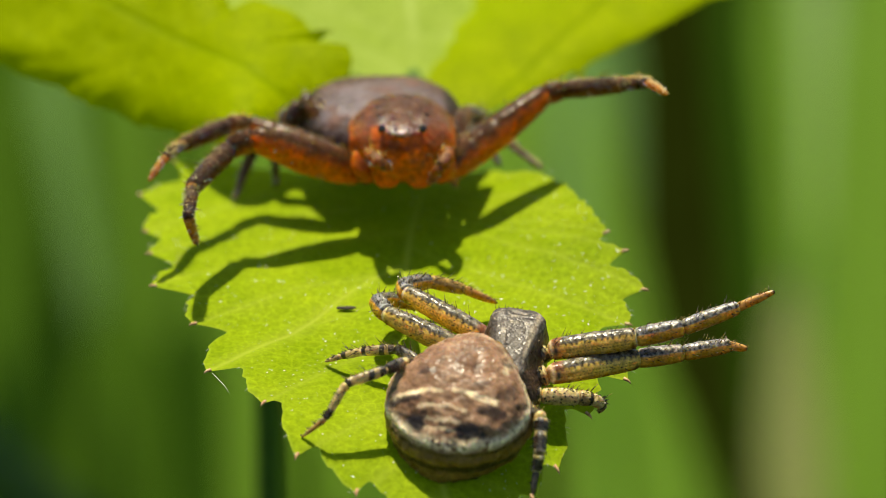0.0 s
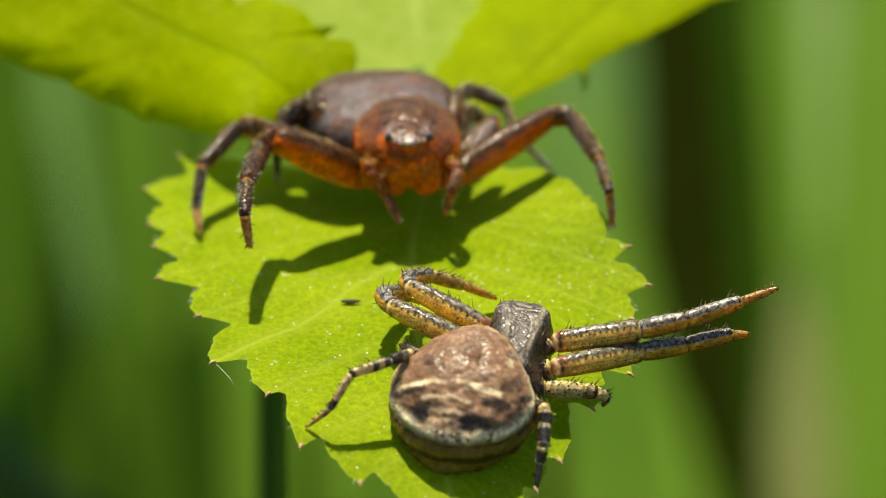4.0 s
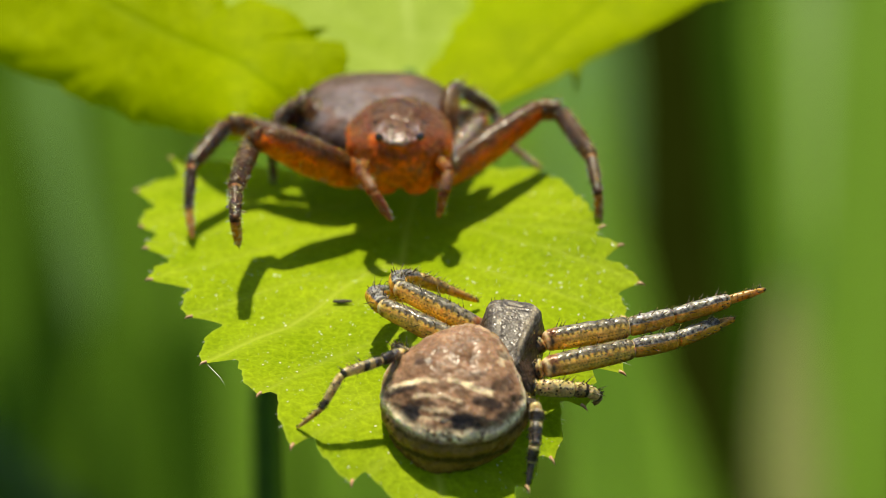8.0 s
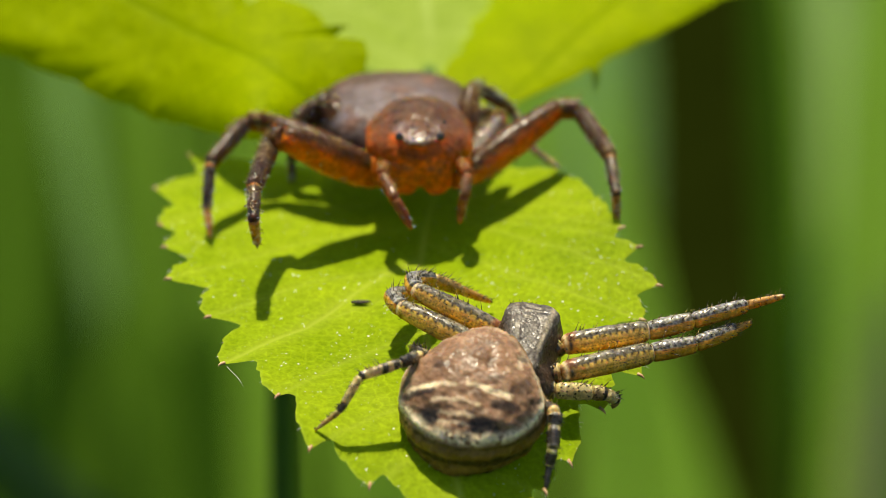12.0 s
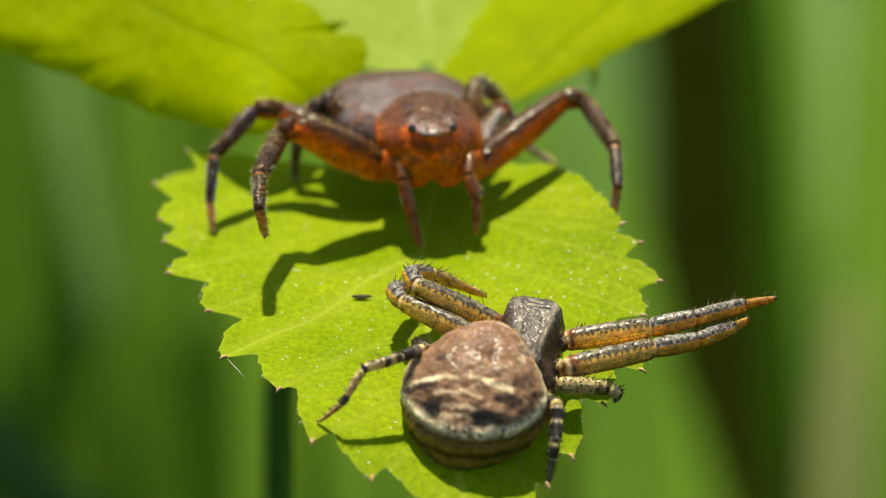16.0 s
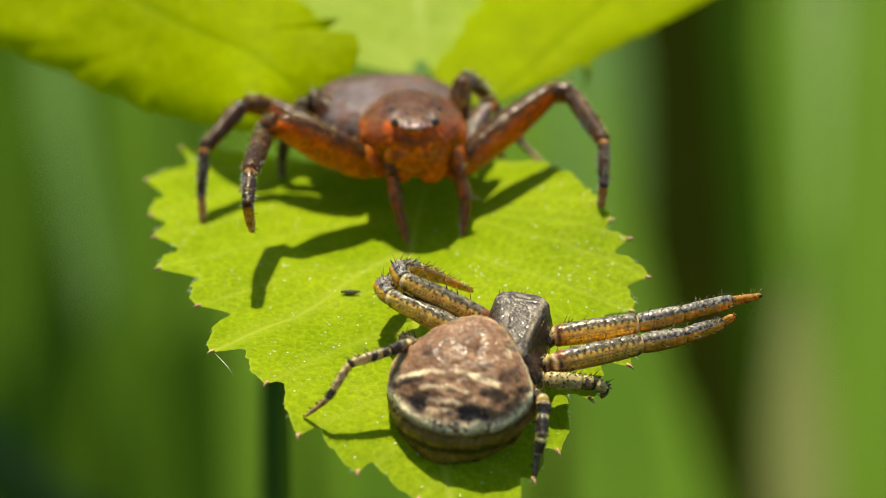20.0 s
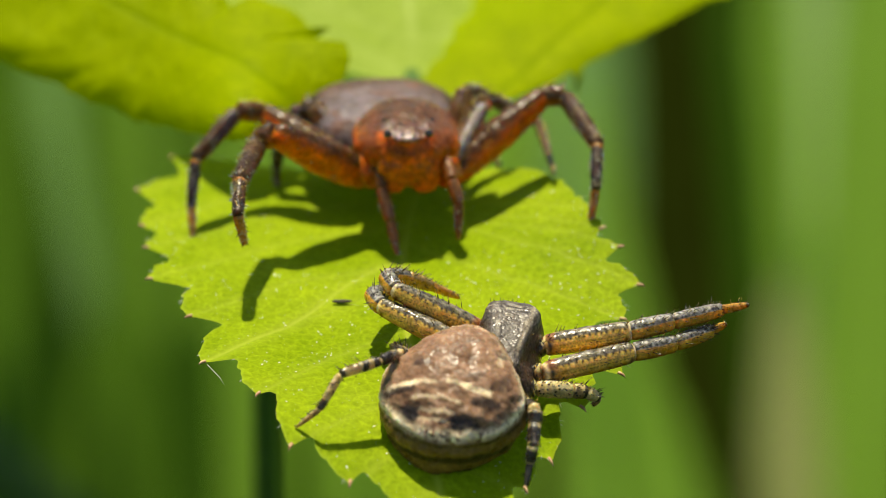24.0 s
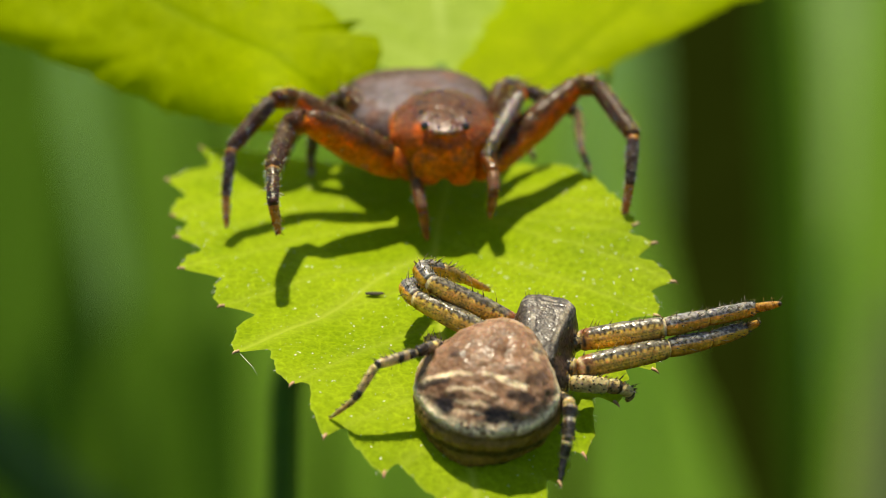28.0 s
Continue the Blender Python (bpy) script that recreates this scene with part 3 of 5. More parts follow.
FRONT['FL4'] = {
    0: ((-0.89, -0.55, 0.71), (-2.08, -0.08, 1.32), (-2.76, 0.65, 1.39), (-3.83, 0.90, 1.18), (-4.48, 1.24, 0.85), (-5.03, 1.55, 0.49)),
    8: ((-0.89, -0.55, 0.71), (-2.09, 0.11, 1.09), (-2.70, 0.90, 1.06), (-2.46, 1.66, 0.28), (-2.24, 0.89, 0.31), (-2.03, 1.40, -0.15)),
}
FRONT['FR1'] = {
    0: ((1.42, 0.33, 1.03), (1.98, 0.50, 1.41), (4.71, 0.57, 1.81), (6.18, 0.63, 2.13), (7.93, 1.20, 2.55), (9.06, 1.34, 3.03)),
    8: ((1.42, 0.33, 1.03), (1.95, 0.52, 1.44), (4.63, 1.18, 1.60), (6.07, 1.58, 1.78), (7.85, 2.08, 2.11), (9.01, 2.43, 2.32)),
    17: ((1.42, 0.33, 1.03), (1.95, 0.75, 1.21), (4.66, 1.23, 1.46), (6.10, 1.64, 1.62), (7.75, 2.54, 1.66), (8.64, 1.88, 2.20)),
    28: ((1.42, 0.33, 1.03), (1.97, 0.73, 1.19), (4.68, 0.80, 1.69), (6.05, 1.41, 1.74), (7.64, 2.43, 1.64), (8.37, 1.62, 2.20)),
}
FRONT['FR2'] = {
    0: ((1.32, -0.31, 0.75), (1.94, -0.34, 0.98), (4.78, 0.69, 1.02), (6.24, 1.04, 1.04), (7.71, 1.37, 1.13), (8.28, 1.28, 1.06)),
    8: ((1.32, -0.31, 0.75), (1.93, -0.41, 0.96), (4.76, 0.66, 1.10), (6.18, 1.11, 1.19), (7.52, 1.80, 1.41), (8.05, 2.02, 1.48)),
    17: ((1.32, -0.31, 0.75), (1.93, -0.50, 0.89), (4.77, 0.54, 1.09), (6.17, 1.05, 1.12), (7.38, 1.97, 1.14), (7.85, 1.91, 1.47)),
    28: ((1.32, -0.31, 0.75), (1.95, -0.48, 0.84), (4.80, 0.51, 1.11), (6.16, 1.13, 1.13), (7.34, 2.08, 1.09), (7.79, 1.93, 1.41)),
}
FRONT['FR3'] = {
    8: ((1.14, -0.83, 0.52), (1.75, -0.89, 0.53), (2.90, -0.69, 0.37), (3.35, -0.59, 0.26), (3.72, -0.31, -0.08), (3.58, -0.19, -0.42)),
}
FRONT['FR4'] = {
    8: ((0.96, -1.23, 0.33), (1.72, -2.49, 0.56), (1.70, -2.78, 0.28), (1.64, -3.40, -0.18), (1.55, -3.53, -0.70), (1.43, -3.89, -1.33)),
}


# ---- the compound leaf ----
def leaf_height(x, y):
    """The front leaflet lies nearly level under the far animal, turns up along one margin and droops towards its tip."""
    d, q = np.minimum(0, np.asarray(y) + 1.0), np.asarray(x) - 0.5
    lift = smooth(y, -5.0, 2.0)
    side = smooth(-np.asarray(y), 5.0, 12.0)
    return -0.15 * (np.asarray(x) + 0.5) * side - 0.012 * d * d + 0.42 * (np.sqrt(q * q + 1) + q) / 2 * lift - 0.085 * lift


def edge_line(teeth, split, depth, steps, calm=(0, 0)):
    """Margin of a leaflet: teeth as (angle, radius); between two of them the margin cuts in sharply on the side of the tip and swells again, but for the calm stretch, which is nearly entire."""
    ang, rad = [], []
    for i, (a, r) in enumerate(teeth):
        b, q = teeth[(i + 1) % len(teeth)]
        if b <= a:
            b += 360
        mid = ((a + b) / 2 + 180) % 360 - 180
        back = split[0] < mid < split[1]
        gap = math.radians(b - a) * (r + q) / 2
        for k in range(steps):
            s = k / steps
            u = 1 - s if back else s
            x = (u - 0.26) / 0.74
            dip = 1 - (1 - u / 0.26) ** 2 if x < 0 else 1 - x ** 0.85 - 0.10 * math.sin(math.pi * x)
            dip *= 0.12 if calm[0] < mid < calm[1] else 1
            wob = (0.07 * math.sin(s * 17 + i * 2.3) + 0.03 * math.sin(s * 41 + i * 4.1)) * math.sin(math.pi * s) * min(1, gap / 2)
            ang.append(math.radians(a + (b - a) * s))
            rad.append(r + (q - r) * s - min(depth * gap, 1.15) * dip + wob)
    return np.array(ang), np.array(rad)


def near_line(p, a, b):
    a, b = np.array(a, float), np.array(b, float)
    t = np.clip(((p - a) @ (b - a)) / max(1e-9, (b - a) @ (b - a)), 0, 1)
    return np.hypot(*(p - (a + t[:, None] * (b - a))).T), t


def leaflet(name, parent, offset, centre, teeth, split, depth, rib, mat, label, place, rings=44, steps=18, wave=0.07, tips=True, droop=0.0, main=(), calm=(0, 0), ends=None):
    """One leaflet from its toothed margin: polar mesh, sunken veins that run from the midrib to the teeth, puckered blade."""
    ang, rad = edge_line(teeth, split, depth, steps, calm)
    k = (np.arange(1, rings + 1) / rings) ** 0.8
    # the teeth fade out inwards
    span = 3 * steps
    even = np.convolve(np.concatenate([rad[-span:], rad, rad[:span]]), np.hanning(2 * span + 1) / span, "valid")
    even = np.minimum(even, rad)
    reach = k[:, None] * (even + (rad - even) * smooth(k, 0.55, 1.0)[:, None])
    p = np.stack([centre[0] + reach * np.cos(ang), centre[1] + reach * np.sin(ang)], -1).reshape(-1, 2)
    p = np.vstack([p, [centre]])
    vein = np.zeros(len(p))
    rib = [np.array(q, float) for q in rib]
    for a, b in zip(rib, rib[1:]):
        d, t = near_line(p, a, b)
        vein = np.maximum(vein, np.exp(-(d / 0.13) ** 2))
    for a, b in zip(main, main[1:]):
        d, t = near_line(p, a, b)
        vein = np.maximum(vein, 0.9 * np.exp(-(d / 0.11) ** 2))
        vein = np.maximum(vein, 0.3 * np.exp(-(d / 0.4) ** 2))
    for tip in [(centre[0] + r * math.cos(math.radians(a)), centre[1] + r * math.sin(math.radians(a))) for a, r in teeth] if ends is None else ends:
        tip = np.array(tip)
        root = min((q0 + (q1 - q0) * s for q0, q1 in zip(rib, rib[1:]) for s in np.linspace(0, 1, 9)), key=lambda q: np.hypot(*(q - tip)) + 0.55 * np.hypot(*(q - rib[0])))
        bend = (root + tip) / 2 + 0.06 * np.array([(tip - root)[1], -(tip - root)[0]])
        for q0, q1 in ((root, bend), (bend, tip)):
            d, t = near_line(p, q0, q1)
            vein = np.maximum(vein, 0.42 * np.exp(-(d / 0.08) ** 2))
            vein = np.maximum(vein, 0.15 * np.exp(-(d / 0.3) ** 2))
    # the margin is a little paler and thicker than the blade
    inset = (1 - np.append(np.repeat(k, len(ang)), 0)) * np.append(np.tile(rad, rings), 9)
    vein = np.maximum(vein, 0.5 * np.exp(-(inset / 0.07) ** 2))
    z = -0.05 * vein - droop * np.append(np.repeat(k, len(ang)), 0) ** 5
    z = z + pucker(p, wave)
    xyz = place(p[:, 0], p[:, 1], z)
    m = len(ang)
    faces = grid_faces(rings, m) + [(len(p) - 1, (j + 1) % m, j) for j in range(m)]
    ob = part(name, mesh_of(name, xyz - offset, faces, vein=vein, mats=(mat,)), parent, label)
    if tips:
        for i, (a, r) in enumerate(teeth):
            if calm[0] < a < calm[1]:
                continue
            w = math.radians(a)
            q = np.array([[centre[0] + (r + e) * math.cos(w), centre[1] + (r + e) * math.sin(w)] for e in (-0.15, 0.0, 0.06, 0.12)])
            q = place(q[:, 0], q[:, 1], pucker(q, wave) + (0, 0, -0.02, -0.07)) - offset
            v, f = sweep(q, (0.055, 0.05, 0.035, 0.01), 7)
            part("leaf_tip", mesh_of("leaf_tip", v, f, mats=(TIP,)), ob, "reddish pointed tooth tip")
    return ob


def pucker(p, wave):
    flat = np.column_stack([p, np.zeros(len(p))])
    return wave * fuzz(flat, 0.35, 3) + 0.012 * fuzz(flat, 1.9, 3)


def lying(x, y, z):
    return np.column_stack([x, y, leaf_height(x, y) + z])


def standing(origin, tilt, turn):
    """Places a flat leaflet (x across, y up) in a steep plane through origin."""
    m = np.array(Matrix.Rotation(radians(turn), 3, "Z") @ Matrix.Rotation(radians(tilt), 3, "X"))

    def place(x, y, z):
        u = np.column_stack([x - origin[0], y - origin[2], z])
        return u @ m.T + np.array(origin)
    return place


def overhanging(place, middle, width, reach):
    """A placed leaflet whose lower margin swells forwards and up about x = middle."""
    def bulged(x, y, z):
        p = place(x, y, z)
        k = reach * np.exp(-((p[:, 0] - middle) / width) ** 2) * np.exp(-(np.maximum(0, np.asarray(y) - 0.7) / 3.0) ** 2)
        return p + np.outer(k, (0, -0.91, 0.40))
    return bulged


ROOT = np.array([-6.5, 26.0, -LIFT])
plant = new("compound_leaf")
plant.location = spot(*ROOT)
tagged(plant, "bright yellow-green toothed compound leaf on a thin stalk", "plant")
FRONT_TEETH = [(-165.3, 6.94), (-139.9, 7.94), (-121.8, 8.07), (-108.5, 9.89), (-96.9, 10.67), (-87.0, 11.3), (-82.0, 13.6), (-76.0, 13.3),
               (-67.5, 10.75), (-59.9, 9.76), (-45.7, 8.52), (-32.3, 8.53), (-13.5, 7.57), (-2.1, 7.95), (9.9, 7.46), (17.6, 7.11), (27.5, 7.14),
               (39.2, 7.45), (57.2, 8.66), (80.0, 9.8), (105.0, 10.8), (127.3, 13.23), (138.6, 12.06), (149.6, 10.08), (159.6, 8.99), (174.6, 8.19)]
front_leaflet = leaflet("leaflet", plant, ROOT, (-1.5, -3.0), FRONT_TEETH, (-84.0, 84.0), 0.42,
                        [(-0.6, 7.2), (-1.2, 2.0), (-1.5, -3.0), (-0.6, -10.0), (0.4, -16.2)], LEAF,
                        "yellow-green sunlit leaflet drooping at its toothed tip", lying, rings=80, steps=28, wave=0.11,
                        main=[(-1.5, -0.6), (-3.03, -2.49), (-4.44, -4.76), (-7.4, -7.8)], calm=(20, 100))
# the two side leaflets stand up steeply behind, the end one lies further back


def around(centre, points):
    """Margin points (x, y) of a leaflet as (angle, radius) about its middle."""
    polar = [(math.degrees(math.atan2(y - centre[1], x - centre[0])), math.hypot(x - centre[0], y - centre[1])) for x, y in points]
    return sorted(polar)


LEFT_MID = (-10.5, 3.3)
LEFT_TEETH = around(LEFT_MID, [(-21.87, 2.74), (-17.27, 1.97), (-14.77, 1.54), (-12.28, 1.07), (-9.88, 0.72), (-8.51, 0.64), (-7.19, 0.67), (-6.06, 1.14), (-5.19, 2.25), (-4.41, 3.59),
                               (-4.38, 4.19), (-4.47, 4.77), (-4.86, 5.30), (-5.59, 5.76), (-5.80, 5.57), (-6.01, 5.19), (-6.41, 5.60), (-6.96, 6.02), (-7.56, 6.25), (-8.15, 6.33), (-8.99, 6.46),
                               (-9.20, 6.13), (-9.32, 5.77), (-9.66, 5.89), (-10.18, 6.43), (-11.78, 8.01), (-14.16, 9.83), (-18.01, 11.70), (-21.89, 12.33), (-25.53, 9.59), (-26.11, 5.60)])
leaflet("leaflet", plant, ROOT, LEFT_MID, LEFT_TEETH, (-180, -30), 0.03, [(-4.96, 2.15), (-7.91, 3.46), (-11.07, 4.05), (-14.17, 4.92), (-24.0, 6.6)], LEAF_BACK,
        "yellow-green leaflet rising backwards with a downturned margin", overhanging(standing((-2.82, 6.07, 2.13), 36, -25), -7.0, 1.9, 2.8), rings=60, steps=12, tips=False, droop=0.6, wave=0.10,
        ends=[(-4.4, 4.6), (-6.8, 5.6), (-10.3, 6.6), (-14.6, 9.8), (-7.0, 0.7), (-10.5, 0.9), (-14.9, 1.7), (-19.9, 2.5)])
RIGHT_MID = (8.0, 12.0)
RIGHT_TEETH = around(RIGHT_MID, [(13.5, 12.6), (11.6, 11.3), (9.6, 9.46), (8.62, 8.47), (7.54, 7.42), (6.47, 6.42), (5.42, 5.42), (4.38, 4.44), (3.35, 3.51), (2.33, 2.65), (1.2, 1.85), (0.0, 2.3),
                                 (-0.79, 3.9), (-0.62, 4.6), (-0.4, 5.2), (-0.02, 5.75), (-0.05, 6.3), (0.3, 6.85), (0.3, 7.6), (0.7, 8.2), (1.0, 8.9), (1.0, 9.7), (1.7, 11.3), (2.2, 16.0), (8.0, 20.0), (14.5, 20.0), (17.0, 15.5)])
leaflet("leaflet", plant, ROOT, RIGHT_MID, RIGHT_TEETH, (-110, 90), 0.02, [(0.4, 0.6), (3.0, 4.6), (7.0, 11.0), (14.0, 19.0)], LEAF_BACK,
        "yellow-green leaflet rising backwards with a downturned margin", standing((0.4, 9.0, 0.6), 10, 0), rings=60, steps=12, tips=False, droop=0.3, wave=0.10,
        ends=[(5.2, 5.3), (8.4, 8.4), (12.0, 11.5), (0.2, 6.0), (1.0, 9.0), (2.5, 15.0)])
BACK_TEETH = [(-170, 9.0), (-150, 8.5), (-120, 9.4), (-90, 9.8), (-60, 9.4), (-30, 8.5), (-10, 9.0), (20, 9.5), (45, 11.0), (70, 13.0), (90, 14.5), (110, 13.0), (135, 11.0), (160, 9.5)]
leaflet("leaflet", plant, ROOT, (-1.8, 10.0), BACK_TEETH, (-90, 90), 0.12, [(-1.2, 0.5), (-1.5, 8.0), (-1.8, 26.0)], LEAF_PALE,
        "pale green leaflet lying back in full sun", standing((-1.2, 14.0, 0.2), 14, 0), rings=30, steps=12, tips=False)
v, f = sweep([(-1.2, 10.5, 0.5), (-1.2, 12.5, 0.15), (-1.2, 14.6, 0.15)], (0.42, 0.36, 0.3), 12)
part("stalk", mesh_of("stalk", v - ROOT, f, mats=(STEM,)), plant, "short green stalk of the end leaflet")
v, f = sweep([(-1.0, 6.5, -0.2), (-0.9, 9.0, 0.6), (-1.2, 11.0, 0.6), (-2.6, 16.0, -2.0), (-5.8, 22.0, -9.0), (-7.2, 24.5, -18.0), (-7.4, 25.5, -40.0), (-6.6, 26.0, -120.0), (-6.5, 26.0, -LIFT - 3)],
             [0.25, 0.4, 0.45, 0.5, 0.52, 0.55, 0.6, 0.7, 0.9], 14)
part("stalk", mesh_of("stalk", v - ROOT, f, mats=(STEM,)), plant, "thin dark green leaf stalk")

# pollen grains and short pale hairs on the front leaflet
rng = np.random.default_rng(4)
ang, rad = edge_line(FRONT_TEETH, (-84.0, 84.0), 0.42, 22, (20, 100))
oct_v = np.array([(math.cos(k * math.pi / 3), math.sin(k * math.pi / 3), 0) for k in range(6)] + [(0, 0, 0.25)], float)
oct_f = [(k, (k + 1) % 6, 6) for k in range(6)]
vs, fs = [], []
for i in range(1100):
    j = rng.integers(len(ang))
    s = rng.random() ** 0.5 * 0.98
    x, y = -1.5 + s * rad[j] * math.cos(ang[j]), -3 + s * rad[j] * math.sin(ang[j])
    r = 0.008 + 0.028 * rng.random() ** 4
    fs += [tuple(k + 7 * len(vs) for k in q) for q in oct_f]
    vs.append(oct_v * r + (x, y, float(leaf_height(x, y)) + float(pucker(np.array([[x, y]]), 0.11)[0]) + r * 0.4 + 0.012))
part("pollen", mesh_of("pollen", np.vstack(vs) - ROOT, fs, mats=(DUST,)), front_leaflet, "pale yellow pollen grains", kind="stuff")
vs, fs, base = [], [], 0
for i in range(90):
    j = rng.integers(len(ang))
    x, y = -1.5 + rad[j] * math.cos(ang[j]), -3 + rad[j] * math.sin(ang[j])
    d = np.array([math.cos(ang[j]) + rng.normal(0, 0.5), math.sin(ang[j]) + rng.normal(0, 0.5), rng.normal(0.1, 0.3)])
    p0 = np.array([x, y, float(leaf_height(x, y))])
    long = 0.06 + 0.12 * rng.random()
    v, f = sweep([p0, p0 + d * long * 0.5, p0 + d * long + (0, 0, -0.05)], (0.009, 0.007, 0.003), 4)
    vs.append(v)
    fs += [tuple(k + base for k in q) for q in f]
    base += len(v)
part("hair_fringe", mesh_of("hair_fringe", np.vstack(vs) - ROOT, fs, mats=(HAIR,)), front_leaflet, "short pale hairs along the margin", kind="stuff")

# a loose silk thread at a tooth, and a tooth that hangs from the margin behind
v, f = sweep([(-7.4, -8.2, -0.2), (-7.0, -8.5, -0.5), (-6.85, -8.7, -0.66)], (0.006, 0.009, 0.004), 5)
part("silk_thread", mesh_of("silk_thread", v - ROOT, f, mats=(HAIR,)), plant, "short white silk thread")
v, f = sweep([(4.76, 13.27, 1.05), (4.78, 13.06, 0.55), (4.74, 12.86, 0.13)], (0.2, 0.10, 0.02), 7)
part("leaf_tooth", mesh_of("leaf_tooth", v - ROOT, f, vein=np.zeros(len(v)), mats=(LEAF_BACK,)), plant, "narrow green tooth hanging from the margin")

# a dark fleck on the blade
FLECK = np.array([-3.25, -4.0, 0.0])
d, f = ball(8, 10)
v = d * (0.34, 0.08, 0.06) * (1 + 0.3 * fuzz(d, 2.0)[:, None])
fleck = new("plant_crumb", mesh_of("plant_crumb", v, f, mats=(FRASS,)))
fleck.location = spot(*FLECK)
tagged(fleck, "small dark brown crumb lying on the leaf", "crumb")


# ---- spiders ----
def leg_pose(a, b, ref):
    """Pose of a limb piece that runs from a to b along its z axis, its back (x) towards ref."""
    a, b = Vector(a), Vector(b)
    z = (b - a).normalized()
    x = (Vector(ref) - z * z.dot(Vector(ref))).normalized()
    y = z.cross(x)
    m = Matrix((x, y, z)).transposed().to_4x4()
    m.translation = a * MM
    return m


def limb(name, length, radii, paint, mat, spines=(), seg=36, spine_r=0.022, pale=0.0, steps=64):
    """One limb piece along z with rounded ends, painted along and around, with stiff bristles (along, around, length)."""
    s = np.linspace(0, 1, steps)
    r = np.interp(s, np.linspace(0, 1, len(radii)), radii)
    r = r * np.sqrt(np.clip(1 - ((np.abs(s - 0.5) - 0.5 + 0.09).clip(0) / 0.09) ** 2 * 0.75, 0.05, 1))
    w = np.linspace(0, 2 * math.pi, seg, endpoint=False)
    S, Wd = np.meshgrid(s, w, indexing="ij")
    R = r[:, None] * (1 + 0.05 * np.cos(2 * Wd))
    v = np.stack([R * np.cos(Wd), R * np.sin(Wd), S * length], -1).reshape(-1, 3)
    f = grid_faces(steps, seg)
    f.append(tuple(range(seg))[::-1])
    f.append(tuple((steps - 1) * seg + j for j in range(seg)))
    v = v * (1 + 0.03 * fuzz(v, 3.0)[:, None] * np.array([1, 1, 0]))
    c = paint(S.ravel(), np.cos(Wd).ravel(), np.sin(Wd).ravel(), fuzz(v + 7.3, 2.4), fuzz(v + 1.7, 8.0, 2))
    vs, fs, cs = [v], list(f), [c]
    base = len(v)
    for u, a, q in spines:
        rr = float(np.interp(u, s, r))
        o = np.array([math.cos(a), math.sin(a), 0.0])
        p0 = o * rr * 0.9 + (0, 0, u * length)
        tipv = p0 + o * q * 0.85 + np.array([0, 0, q * 0.55])
        sv, sf = sweep([p0, (p0 + tipv) / 2, tipv], (spine_r, spine_r * 0.7, 0.003), 5)
        vs.append(sv)
        fs += [tuple(k + base for k in x) for x in sf]
        foot = int(np.argmin(((v - p0) ** 2).sum(1)))
        fs.append((foot, base, base + 1))
        cs.append(np.tile((0.55, 0.48, 0.38, 0) if q < pale else (0.025, 0.02, 0.018, 0), (len(sv), 1)))
        base += len(sv)
    return mesh_of(name, np.vstack(vs), fs, coat=np.vstack(cs), mats=(mat,))


def bristles(count, seed, long, around=1.2):
    r = random.Random(seed)
    return [(r.uniform(0.06, 0.96), r.gauss(0, around * (0.5 if k % 7 == 0 else 1)), long * r.uniform(0.6, 1.3) * (2.3 if k % 7 == 0 else 1.0)) for k in range(count)]


def make_leg(spider, name, joints, radius, paints, mat, ref, seed, label="", hair=0.22, count=10, pale=0.0, pieces=("leg", "patella", "tibia", "metatarsus", "tarsus"), shapes=None, seg=36, steps=64):
    """A leg: the thigh is the leg's own mesh, the other pieces hang on it. Returns the list of its pieces."""
    made = []
    first = None
    for i, piece in enumerate(pieces):
        a, b = Vector(joints[i]), Vector(joints[i + 1])
        key = name if piece == "leg" else piece
        me = limb(key, (b - a).length * 1.04, [radius * k for k in shapes[piece]], paints[piece], mat, bristles(round(count * min(1, (b - a).length / 1.6)), seed * 10 + i, hair * (0.55 if piece == "tarsus" else 1)), seg, 0.012 + 0.014 * radius, pale, steps)
        m = leg_pose(a, b, ref)
        if first is None:
            first = m
            ob = part(key, me, spider, label, m)
        else:
            ob = part(key, me, made[0], "", first.inverted() @ m)
        made.append(ob)
    return made


def key_leg(made, poses, times, ref):
    """Keys a leg: poses by name of the stance, times as (seconds, stance)."""
    rows = [[] for _ in made]
    steps = [(t, [Vector(j) for j in poses[k]]) for t, k in times]
    full = steps[:1]
    for (t0, p), (t1, q) in zip(steps, steps[1:]):
        if p != q:
            # bend at the joints on the way, so that the pieces stay together
            for u in (0.2, 0.4, 0.6, 0.8):
                s = u * u * (3 - 2 * u)
                js = [p[0].lerp(q[0], s)]
                for a, b, c, e in zip(p, p[1:], q, q[1:]):
                    d = (b - a).normalized().slerp((e - c).normalized(), s)
                    js.append(js[-1] + d * ((b - a).length * (1 - s) + (e - c).length * s))
                full.append((t0 + (t1 - t0) * u, js))
        full.append((t1, q))
    for t, js in full:
        ms = [leg_pose(a, b, ref) for a, b in zip(js, js[1:])]
        for i, m in enumerate(ms[:len(made)]):
            rows[i].append((t, m if i == 0 else ms[0].inverted() @ m))
    for ob, r in zip(made, rows):
        walk(ob, r)


